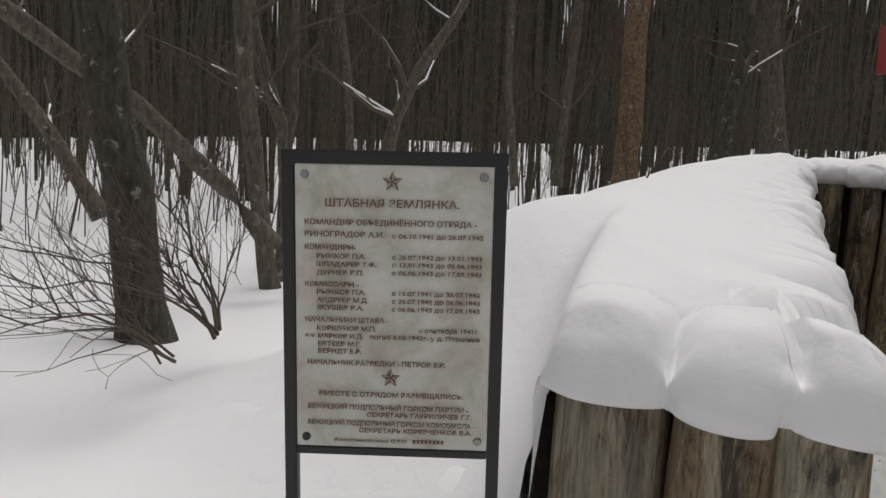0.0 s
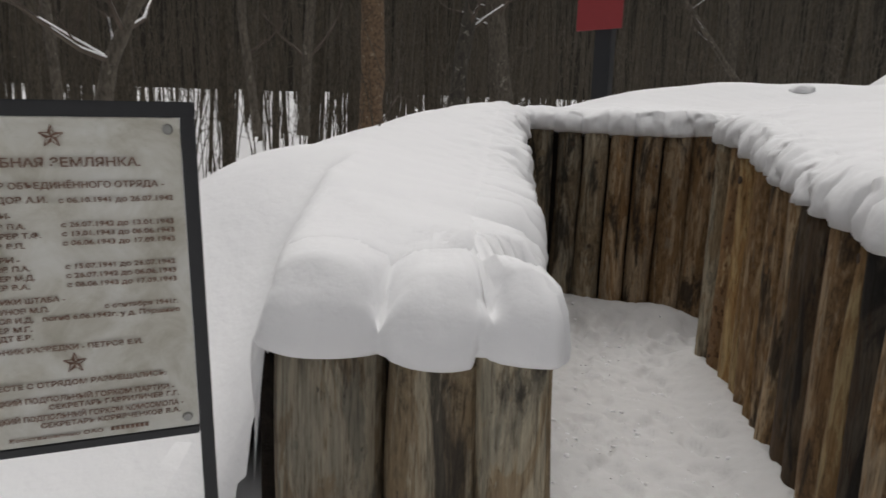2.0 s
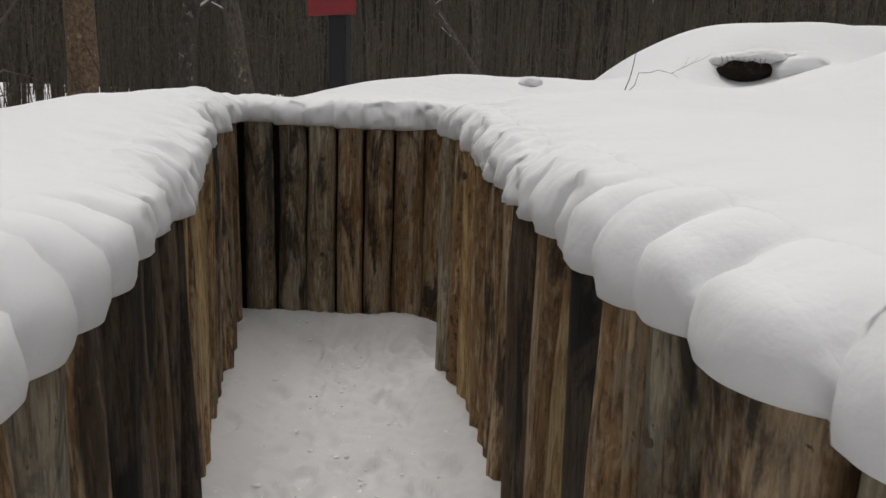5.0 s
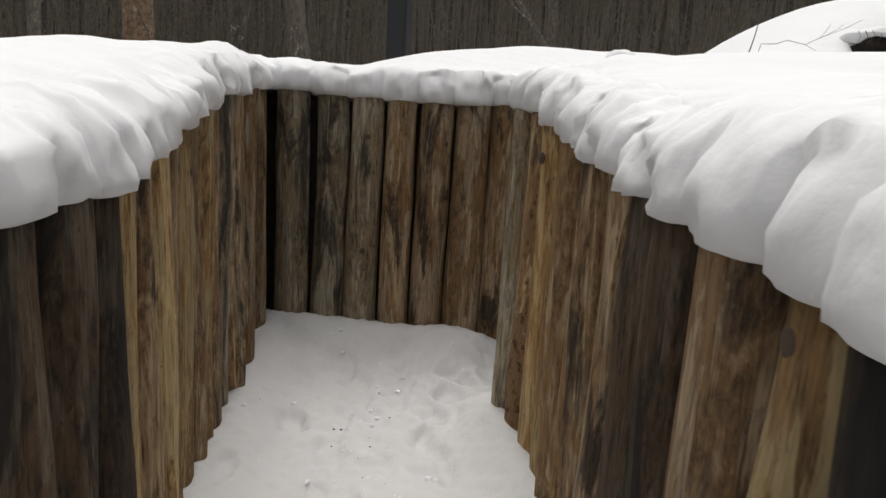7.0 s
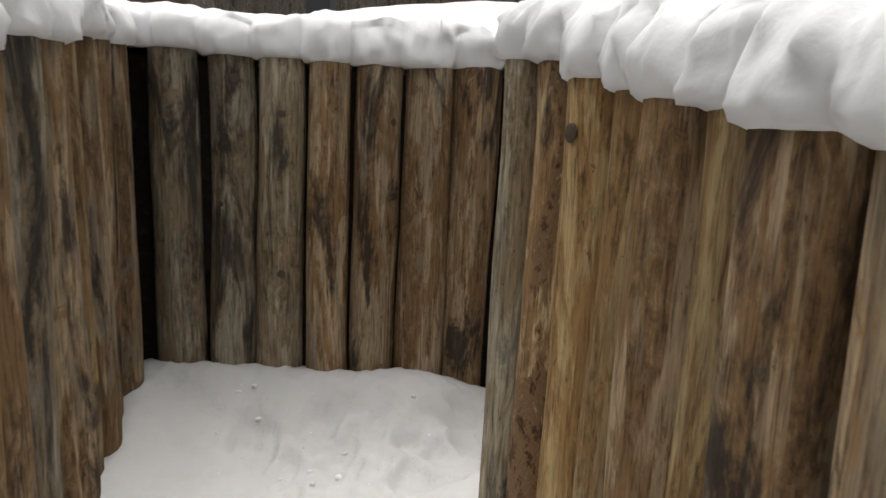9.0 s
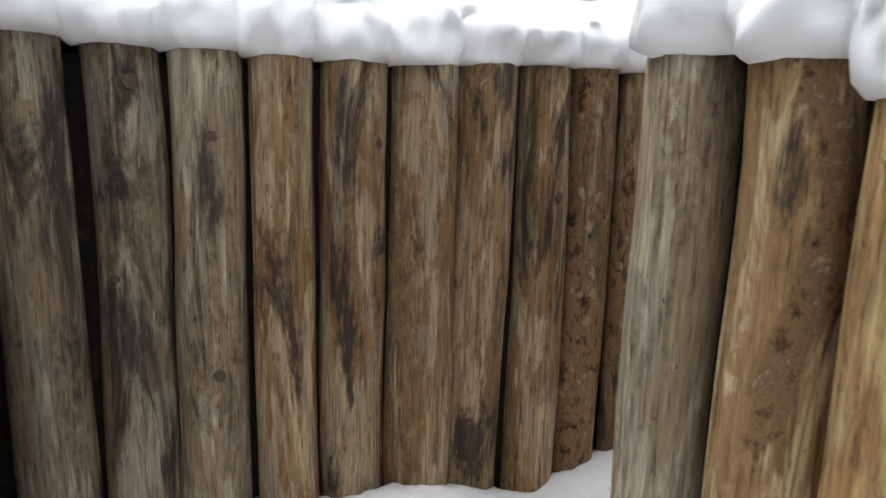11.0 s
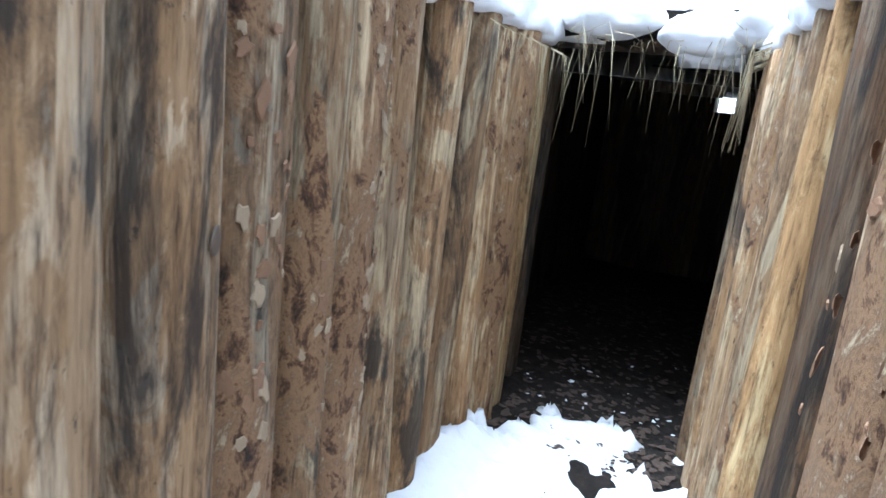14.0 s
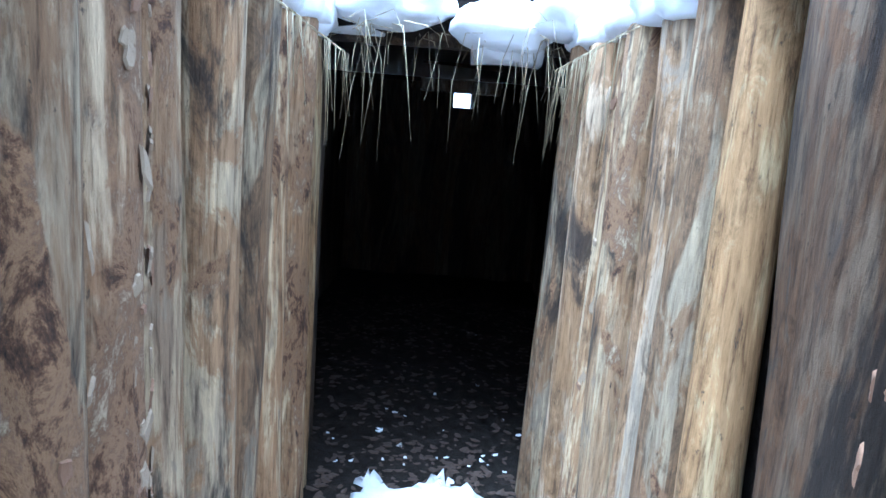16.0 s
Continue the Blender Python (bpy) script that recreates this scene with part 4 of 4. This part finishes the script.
star(px_z(0.056), 0.020)
star(px_z(0.741), 0.020)
LINES = [("ШТАБНАЯ ЗЕМЛЯНКА.", 0.130, 0.155, 0.83, 0.022), ("КОМАНДИР ОБЪЕДИНЁННОГО ОТРЯДА -", 0.196, 0.05, 0.92, 0.0155), ("ВИНОГРАДОВ А.И.", 0.237, 0.05, 0.455, 0.0155),
         ("с 06.10.1941 до 26.07.1942", 0.240, 0.495, 0.955, 0.0130), ("КОМАНДИРЫ-", 0.282, 0.05, 0.31, 0.0135), ("РЫЖКОВ П.А.", 0.313, 0.11, 0.36, 0.0130),
         ("ШПАДАРЕВ Т.Ф.", 0.341, 0.11, 0.415, 0.0130), ("ДУРНЕВ В.П.", 0.370, 0.11, 0.35, 0.0130), ("с 26.07.1942 до 13.01.1943", 0.312, 0.495, 0.95, 0.0125),
         ("с 13.01.1943 до 06.06.1943", 0.339, 0.495, 0.95, 0.0125), ("с 06.06.1943 до 17.09.1943", 0.367, 0.495, 0.95, 0.0125), ("КОМИССАРЫ -", 0.411, 0.05, 0.325, 0.0135),
         ("РЫЖКОВ П.А.", 0.438, 0.11, 0.36, 0.0130), ("АНДРЕЕВ М.Д.", 0.466, 0.11, 0.375, 0.0130), ("ЯКУШЕВ В.А.", 0.493, 0.11, 0.35, 0.0130),
         ("с 15.07.1941 до 26.07.1942", 0.438, 0.495, 0.945, 0.0125), ("с 26.07.1942 до 06.06.1943", 0.466, 0.495, 0.945, 0.0125), ("с 06.06.1943 до 17.09.1943", 0.494, 0.495, 0.945, 0.0125),
         ("НАЧАЛЬНИКИ ШТАБА -", 0.536, 0.05, 0.48, 0.0135), ("КОРШУНОВ М.П.", 0.566, 0.11, 0.415, 0.0130), ("МАРКОВ И.Д.", 0.594, 0.115, 0.35, 0.0130), ("к-н", 0.592, 0.05, 0.098, 0.010),
         ("с сентября 1941г.", 0.567, 0.635, 0.945, 0.0125), ("погиб 6.06.1942г. у д. Першино", 0.594, 0.385, 0.95, 0.0125), ("ЕВТЕЕВ М.Г.", 0.622, 0.115, 0.34, 0.0130), ("БЕРНДТ Е.Р.", 0.648, 0.115, 0.34, 0.0130),
         ("НАЧАЛЬНИК РАЗВЕДКИ - ПЕТРОВ Е.И.", 0.689, 0.06, 0.78, 0.0135), ("ВМЕСТЕ С ОТРЯДОМ РАЗМЕЩАЛИСЬ:", 0.802, 0.12, 0.87, 0.0135),
         ("БЕЖИЦКИЙ ПОДПОЛЬНЫЙ ГОРКОМ ПАРТИИ -", 0.850, 0.06, 0.90, 0.0138), ("СЕКРЕТАРЬ ГАВРИЛИЧЕВ Г.Г.", 0.876, 0.37, 0.92, 0.0130),
         ("БЕЖИЦКИЙ ПОДПОЛЬНЫЙ ГОРКОМ КОМСОМОЛА -", 0.908, 0.06, 0.935, 0.0138), ("СЕКРЕТАРЬ КОРЯВЧЕНКОВ В.А.", 0.934, 0.33, 0.92, 0.0130), ("Восстановлено ОАО", 0.972, 0.20, 0.58, 0.009)]
for body, v, u0, u1, size in LINES:
    text_part(body, size, px_x(u0), px_z(v) - size * 0.35, board, width=(u1 - u0) * BW)
for k in range(8):
    bm = bmesh.new()
    box(bm, px_x(0.62 + 0.021 * k), -0.0066, px_z(0.972), 0.0062, 0.002, 0.007)
    part("lettering_bar", bm, LETTER, board)
board.matrix_world = Matrix.Translation((-0.906, 1.163, 1.114)) @ Matrix.Rotation(math.atan2(0.6, 0.8), 4, 'Z') @ Matrix.Rotation(radians(1.5), 4, 'X') @ Matrix.Rotation(radians(-1.7), 4, 'Y')

# ---- red sign on a black post ----
red = tagged(empty("red_sign", (-0.62, 8.95, 0)), "plain red sign board on a thick black post", "sign")
red.rotation_euler = (0, 0, radians(-20))
bm = bmesh.new()
box(bm, 0, -0.10, 3.06, 0.60, 0.03, 0.53, bevel=0.006)
part("sign_board", bm, RED_PAINT, red)
bm = bmesh.new()
box(bm, 0.05, 0.0, 1.6, 0.22, 0.15, 3.2, bevel=0.01)
part("post", bm, BLACK_METAL, red)

# snow caught on the corner log, the vent and a lump on the mound
def blob(name, label, at, size, material, seed, turn=0.0, category="snow"):
    bm = bmesh.new()
    bmesh.ops.create_icosphere(bm, subdivisions=4, radius=1.0)
    for v in bm.verts:
        v.co *= 1 + 0.16 * noise.noise(v.co * 1.9 + Vector((seed, 0, 0))) + 0.05 * noise.noise(v.co * 6 + Vector((seed, 3, 0)))
        v.co = Vector((v.co.x * size[0], v.co.y * size[1], v.co.z * size[2]))
    ob = part(name, bm, material, smooth=True)
    ob.location = at
    ob.rotation_euler = (0, 0, turn)
    return tagged(ob, label, category)


blob("snow_clump", "small clump of snow stuck to the corner log", (0.655, 5.45, 1.17), (0.017, 0.017, 0.03), SNOW, 2)
HX, HY = 3.73, 7.90
hz = float(snow_height(np.array([HX]), np.array([HY]))[0][0])
vent = tagged(empty("vent_opening", (HX, HY, hz)), "dark vent opening under a lip of snow on the mound", "vent")
vent.rotation_euler = (0, 0, radians(-25))
# Solid near-black lump, not a hollow: its colour stands for the hole's shade.
bm = bmesh.new()
bmesh.ops.create_icosphere(bm, subdivisions=3, radius=1.0)
for v in bm.verts:
    v.co = Vector((v.co.x * 0.26, v.co.y * 0.18, v.co.z * 0.12 + 0.05)) * (1 + 0.2 * noise.noise(v.co * 3))
part("opening", bm, EARTH, vent, "dark lump standing in for the shade of the hole", smooth=True)
bm = bmesh.new()
bmesh.ops.create_icosphere(bm, subdivisions=5, radius=1.0)
for v in bm.verts:
    c = v.co.copy()
    v.co = Vector((c.x * 0.44 + 0.08, c.y * 0.40 + 0.24, c.z * 0.10 + 0.18)) + noise.noise_vector(c * 2.2) * 0.04 + noise.noise_vector(c * 7) * 0.015
part("snow_lip", bm, SNOW, vent, smooth=True)
bm = bmesh.new()
bmesh.ops.create_icosphere(bm, subdivisions=4, radius=1.0)
for v in bm.verts:
    c = v.co.copy()
    v.co = Vector((c.x * 0.30 + 0.50, c.y * 0.34 + 0.10, c.z * 0.20 + 0.03)) + noise.noise_vector(c * 2.0) * 0.05
part("snow_side", bm, SNOW, vent, smooth=True)
for k in range(9):
    v, f = [], []
    x = -0.24 + 0.05 * k
    tube_data(v, f, [(x, -0.10, 0.20), (x + 0.02, -0.16, 0.15), (x + 0.03 * math.sin(k * 2.1), -0.18, 0.08)], [0.004, 0.003, 0.002], 4)
    raw_part("rootlet", v, f, TWIG, vent)
lx, ly = 1.45, 7.55
blob("snow_lump", "rounded lump of snow on the mound crest", (lx, ly, float(snow_height(np.array([lx]), np.array([ly]))[0][0]) - 0.01), (0.12, 0.11, 0.07), SNOW, 5)

for k, (at, size) in enumerate((((2.70, 5.90, 1.60), (0.10, 0.17, 0.085)), ((2.72, 6.26, 1.65), (0.12, 0.21, 0.08)), ((2.66, 5.72, 1.64), (0.12, 0.12, 0.08)))):
    blob("hanging_snow", "ragged clump of snow hanging over the dugout door", at, size, SNOW, 20 + k)


# ---- trees ----
def ground_z(x, y):
    z, _ = snow_height(np.array([float(x)]), np.array([float(y)]))
    return float(z[0])


def branch_set(v, f, rnd, p0, direction, length, r, depth, sides=4, up=0.25, snow=None):
    """A crooked branch with finer side branches."""
    pts, rad, p, d = [Vector(p0)], [r], Vector(p0), Vector(direction).normalized()
    n = 4 if depth else 3
    for i in range(n):
        d = (d + Vector((rnd.uniform(-1, 1), rnd.uniform(-1, 1), rnd.uniform(-0.6, 1) * 0.6 + up * 0.5)) * 0.28).normalized()
        p = p + d * length / n
        pts.append(p.copy())
        rad.append(max(0.0012, r * (1 - (i + 1) / n * 0.8)))
    tube_data(v, f, pts, rad, sides)
    if snow is not None and r > 0.012:
        tube_data(snow[0], snow[1], [q + Vector((0, 0, rr * 0.8)) for q, rr in zip(pts[:3], rad)], [rr * 0.75 for rr in rad[:3]], 5)
    if depth:
        for i in range(rnd.randint(2, 4)):
            k = rnd.randint(1, n - 1)
            dd = (d + Vector((rnd.uniform(-1, 1), rnd.uniform(-1, 1), rnd.uniform(-0.3, 0.9)))).normalized()
            branch_set(v, f, rnd, pts[k], dd, length * rnd.uniform(0.35, 0.6), rad[k] * 0.55, depth - 1, 3, up)


def tree(name, label, pts, r0, r1, material, seed, branches=8, blen=1.6, low=0.25, snow=False, category="tree", sides=14, twig=None):
    rnd = random.Random(seed)
    root = tagged(empty(name, pts[0]), label, category)
    o = Vector(pts[0])
    fine = []
    for i in range(len(pts) - 1):
        a, b = Vector(pts[i]) - o, Vector(pts[i + 1]) - o
        m = max(2, int((b - a).length / 0.35))
        fine += [a.lerp(b, j / m) + Vector((rnd.uniform(-1, 1), rnd.uniform(-1, 1), 0)) * r0 * 0.10 for j in range(m)]
    fine.append(Vector(pts[-1]) - o)
    n = len(fine)
    rad = [(r0 + (r1 - r0) * i / (n - 1)) * (1 + rnd.uniform(-0.05, 0.05)) + (r0 * 0.35 if i == 0 else 0) for i in range(n)]
    v, f = [], []
    tube_data(v, f, fine, rad, sides)
    raw_part("trunk", v, f, material, root)
    for k in range(branches):
        v, f, sn = [], [], ([], [])
        i = rnd.randint(int(n * low), n - 1)
        a = rnd.uniform(0, 6.3)
        branch_set(v, f, rnd, fine[i], (math.cos(a), math.sin(a), rnd.uniform(0.2, 1.1)), blen * rnd.uniform(0.5, 1.2), min(rad[i] * 0.4, 0.035), 2, 5, snow=sn if snow else None)
        limb = raw_part("branch", v, f, twig or TWIG, root)
        if snow and sn[0]:
            raw_part("snow_strip", sn[0], sn[1], SNOW, limb, "snow lying on the branch")
    return root, fine, rad


tree('aspen_tree', 'thick dark aspen with pale lichen bands leaning slightly', [(-3.92, 2.17, 0.15), (-3.97, 2.07, 1.25), (-4.02, 1.96, 1.94), (-4.05, 1.9, 2.69), (-4.09, 1.81, 4.35)], 0.155, 0.1, TRUNK_DARK, 1, branches=5, blen=1.5, low=0.5)
tree('birch_tree', 'slender grey birch forking low behind the board', [(-4.96, 3.89, 0.14), (-5.06, 3.76, 1.24), (-5.13, 3.66, 2.29), (-5.17, 3.59, 3.44), (-5.24, 3.49, 5.99)], 0.085, 0.06, TRUNK_GREY, 2, branches=9, blen=1.4, low=0.3)
tree('birch_tree', 'thin second birch stem beside its neighbour', [(-5.25, 4.17, 0.18), (-5.24, 4.19, 1.25), (-5.19, 4.26, 1.96), (-5.19, 4.25, 3.54), (-5.25, 4.18, 5.98)], 0.045, 0.03, TRUNK_GREY, 3, branches=6, blen=1.2, low=0.3)
tree('young_tree', 'pale forked young tree leaning beside the birch', [(-5.89, 4.82, 0.66), (-5.96, 4.72, 1.85), (-6.09, 4.56, 2.44), (-6.19, 4.41, 3.19), (-6.33, 4.2, 4.85)], 0.08, 0.06, TRUNK_GREY, 4, branches=6, blen=1.5, low=0.3, snow=True)
tree('leaning_tree', 'grey leaning trunk with snow lying along it', [(-4.5, 3.52, 0.77), (-4.54, 3.11, 1.23), (-4.67, 2.46, 1.81), (-4.75, 2.04, 2.08), (-4.77, 1.67, 2.32), (-4.78, 1.23, 2.56)], 0.075, 0.06, TRUNK_GREY, 5, branches=3, blen=1.0, low=0.3, snow=True)
tree('leaning_tree', 'dark leaning trunk in the wood', [(-7.79, 3.58, 0.76), (-7.97, 3.13, 1.66), (-8.1, 2.74, 2.28), (-8.24, 2.25, 2.94)], 0.09, 0.06, TRUNK_GREY, 6, branches=4, blen=1.2, snow=True)
tree('forked_tree', 'forked tree with snow caught on its limbs', [(-5.56, 5.93, 1.48), (-5.47, 6.01, 2.09), (-5.27, 6.2, 2.71), (-5.0, 6.42, 3.26), (-4.71, 6.64, 3.92)], 0.085, 0.05, TRUNK_GREY, 7, branches=8, blen=1.8, snow=True)
tree('pine_tree', 'tall straight pine with flaky orange-brown bark', [(-5.33, 12.58, 1.32), (-5.33, 12.58, 2.88), (-5.33, 12.58, 4.5), (-5.37, 12.57, 6.59), (-5.58, 12.47, 12.03)], 0.24, 0.19, TRUNK_PINE, 8, branches=3, blen=1.0, low=0.7)
tree('snowy_tree', 'thin dark leaning tree with snow patches', [(-3.04, 10.75, 1.76), (-2.97, 10.77, 2.62), (-2.84, 10.81, 3.55), (-2.73, 10.84, 4.52), (-2.67, 10.85, 6.65)], 0.13, 0.07, TRUNK_DARK, 9, branches=8, blen=1.6, snow=True)
tree('tall_tree', 'slim grey tree at the wood edge', [(-5.81, 10.68, 1.37), (-5.75, 10.71, 2.68), (-5.66, 10.76, 4.06), (-5.65, 10.77, 6.52)], 0.09, 0.06, TRUNK_GREY, 10, branches=8, blen=1.5)
tree('tall_tree', 'slim brown tree at the wood edge', [(-2.93, 13.87, 2.0), (-3.12, 13.83, 3.49), (-3.4, 13.76, 5.06), (-3.76, 13.66, 8.14)], 0.16, 0.1, TRUNK_GREY, 11, branches=8, blen=1.5)
tree('tall_tree', 'slim grey tree at the wood edge', [(-3.08, 13.95, 1.91), (-3.16, 13.93, 3.28), (-3.36, 13.88, 4.82), (-3.63, 13.81, 8.32)], 0.15, 0.09, TRUNK_GREY, 12, branches=9, blen=1.7, snow=True)
tree('tall_tree', 'pale slim tree at the wood edge', [(-2.49, 12.19, 1.91), (-2.63, 12.15, 3.05), (-2.78, 12.12, 4.05), (-2.83, 12.1, 6.66)], 0.13, 0.08, TRUNK_GREY, 13, branches=8, blen=1.6)
tree('tall_tree', 'slim grey tree at the wood edge', [(1.53, 15.45, 2.31), (1.56, 15.45, 3.67), (1.36, 15.46, 5.47), (1.36, 15.46, 9.31)], 0.1, 0.06, TRUNK_GREY, 14, branches=8, blen=1.6)
tree('leaning_tree', 'slanting thin stem against the wood', [(1.48, 13.44, 2.57), (0.85, 13.49, 3.49), (0.33, 13.5, 4.23), (-0.16, 13.5, 5.35)], 0.05, 0.03, TRUNK_GREY, 15, branches=5, blen=1.2, snow=True)
tree('tall_tree', 'slim grey tree at the wood edge', [(-5.38, 8.61, 1.34), (-5.53, 8.51, 2.85), (-5.56, 8.49, 4.08), (-5.64, 8.43, 6.45)], 0.06, 0.05, TRUNK_GREY, 16, branches=8, blen=1.2)
tree('tall_tree', 'slim brown tree in the wood', [(-8.03, 7.69, 1.48), (-8.1, 7.62, 3.04), (-8.22, 7.49, 4.18), (-8.33, 7.36, 6.74)], 0.07, 0.05, TRUNK_GREY, 17, branches=8, blen=1.2)

def shrub(name, label, base, stems, seed, twigs=9):
    rnd = random.Random(seed)
    root = tagged(empty(name, base), label, "shrub")
    for tip, r in stems:
        v, f = [], []
        a, b = Vector(base), Vector(tip)
        pts = [a.lerp(b, i / 6) + Vector((rnd.uniform(-1, 1), rnd.uniform(-1, 1), rnd.uniform(-1, 1))) * 0.03 + Vector((0, 0, 0.14 * math.sin(i / 6 * 3.1))) for i in range(7)]
        pts = [p - a for p in pts]
        tube_data(v, f, pts, [r * (1 - 0.13 * i) for i in range(7)], 5)
        for k in range(twigs):
            i = rnd.randint(1, 5)
            d = (b - a).normalized() + Vector((rnd.uniform(-1, 1), rnd.uniform(-1, 1), rnd.uniform(-0.4, 1.2))) * 0.9
            branch_set(v, f, rnd, pts[i], d, rnd.uniform(0.25, 0.7), r * 0.5, 1, 3)
        raw_part("stem", v, f, TWIG, root)

shrub('bare_shrub', 'leafless dark shrub sprawling over the snow', (-3.04, 2.1, 0.51), [((-3.38, 1.92, 1.28), 0.011), ((-2.99, 1.8, 0.91), 0.01), ((-3.03, 1.48, 0.97), 0.013), ((-3.06, 1.11, 1.0), 0.009), ((-2.87, 1.05, 0.87), 0.009), ((-2.9, 2.13, 0.81), 0.007), ((-3.38, 2.12, 1.06), 0.008)], 5)
shrub('bare_shrub', 'leafless dark shrub sprawling over the snow', (-2.63, 1.61, 0.54), [((-2.77, 1.02, 0.71), 0.009), ((-2.52, 1.16, 0.66), 0.006), ((-3.06, 1.11, 0.74), 0.007), ((-2.93, 1.19, 0.8), 0.006)], 6)
shrub('fallen_twig', 'small bare twig lying on the snow mound', (-1.45, 3.76, 1.4), [((-1.3, 4.17, 1.6), 0.006)], 8, 3)
shrub('thin_sapling', 'thin bare stem standing in the snow', (2.14, 6.83, 1.85), [((2.27, 6.79, 2.21), 0.005), ((2.56, 6.69, 1.98), 0.004)], 9, 1)

# ---- the wood around ----
def woods():
    rnd = random.Random(77)
    v, f = [], []
    sv, sf = [], []
    count = 0
    while count < 1900:
        a = rnd.uniform(0, 2 * math.pi)
        # thickest towards the north and west, where the walk looks
        if rnd.random() > (1.0 if math.cos(a - math.radians(105)) > 0.1 else 0.25):
            continue
        d = 11 + 52 * rnd.random() ** 0.8
        x, y = 0.5 + d * math.cos(a), 3 + d * math.sin(a)
        if -4 < x < 9.5 and -4 < y < 11.5:
            continue
        count += 1
        z = float(broad(np.array(x), np.array(y))) - 0.1
        r = rnd.choice([0.025, 0.03, 0.035, 0.04, 0.05, 0.06, 0.08, 0.11]) * rnd.uniform(0.8, 1.3)
        h = 8 + r * 120 * rnd.uniform(0.7, 1.2)
        lx, ly = rnd.gauss(0, 0.055) * h, rnd.gauss(0, 0.055) * h
        k = 5
        pts = [(x + lx * (i / k) ** 1.3 + rnd.uniform(-1, 1) * r, y + ly * (i / k) ** 1.3 + rnd.uniform(-1, 1) * r, z + h * i / k) for i in range(k + 1)]
        tube_data(v, f, pts, [r * (1.15 - 0.85 * i / k) for i in range(k + 1)], 6 if d < 25 else 4)
        for b in range(rnd.randint(7, 13) if d < 40 else 6):
            u = rnd.uniform(0.12, 0.95)
            i = min(k - 1, int(u * k))
            p = Vector(pts[i]).lerp(Vector(pts[i + 1]), u * k - i)
            aa = rnd.uniform(0, 6.3)
            bl = rnd.uniform(0.5, 2.2)
            up = rnd.uniform(0.2, 1.6)
            q1 = p + Vector((math.cos(aa), math.sin(aa), up)).normalized() * bl * 0.5
            q2 = q1 + Vector((math.cos(aa + 0.4), math.sin(aa + 0.4), up * 0.8)).normalized() * bl * 0.5
            rb = max(0.006, r * 0.25)
            tube_data(v, f, [p, q1, q2], [rb, rb * 0.7, rb * 0.3], 3)
            for t2 in range(2):
                q3 = q1.lerp(q2, rnd.random()) + Vector((rnd.uniform(-1, 1), rnd.uniform(-1, 1), rnd.uniform(-0.2, 1))) * bl * 0.3
                tube_data(v, f, [q1, q3], [rb * 0.5, rb * 0.3], 3)
    # thin undergrowth stems
    for k in range(2600):
        a = math.radians(rnd.uniform(10, 200))
        d = rnd.uniform(9.5, 34)
        x, y = 0.5 + d * math.cos(a), 3 + d * math.sin(a)
        if -4.5 < x < 9.5 and y < 11.2:
            continue
        z = float(broad(np.array(x), np.array(y))) - 0.1
        h, r = rnd.uniform(1.0, 4.5), rnd.uniform(0.006, 0.018)
        lx, ly = rnd.gauss(0, 0.16) * h, rnd.gauss(0, 0.16) * h
        m = Vector((x + lx * 0.4, y + ly * 0.4, z + h * 0.5))
        t = Vector((x + lx, y + ly, z + h))
        tube_data(v, f, [(x, y, z), m, t], [r, r * 0.8, r * 0.4], 3)
        for b in range(4):
            p = m.lerp(t, rnd.random())
            tube_data(v, f, [p, p + Vector((rnd.uniform(-1, 1), rnd.uniform(-1, 1), rnd.uniform(0, 1))) * 0.4], [r * 0.5, r * 0.25], 3)
    return v, f


wv, wf = woods()
tagged(raw_part("woods", wv, wf, FAR_BARK), "dense leafless wood of thin brown trunks in snow", "trees", kind="stuff")


def far_ring():
    """Ragged dark belt of distant trees, beyond 65 m."""
    rnd = random.Random(31)
    v, f = [], []
    n = 900
    for i in range(n):
        a = 2 * math.pi * i / n
        w = 2 * math.pi * 70 / n
        for layer, (d, base) in enumerate(((68, 22.0), (80, 30.0))):
            h = base + 3.5 * math.sin(a * 9 + layer) + 2.0 * math.sin(a * 23 + 2 * layer) + rnd.uniform(-5.0, 4.5)
            if rnd.random() < 0.06:
                h *= 0.7
            c, s = math.cos(a), math.sin(a)
            x, y = 0.5 + d * c, 4 + d * s
            ww = w * rnd.uniform(0.5, 0.75) * d / 70
            b = len(v)
            v += [(x - s * ww, y + c * ww, -2), (x + s * ww, y - c * ww, -2), (x + s * ww, y - c * ww, h * 0.8), (x + s * ww * 0.2, y - c * ww * 0.2, h), (x - s * ww, y + c * ww, h * 0.72)]
            f.append((b, b + 1, b + 2, b + 3, b + 4))
    return v, f


rv, rf = far_ring()
tagged(raw_part("far_woods", rv, rf, WOODS, smooth=False), "far dark belt of bare winter wood", "trees", kind="stuff")
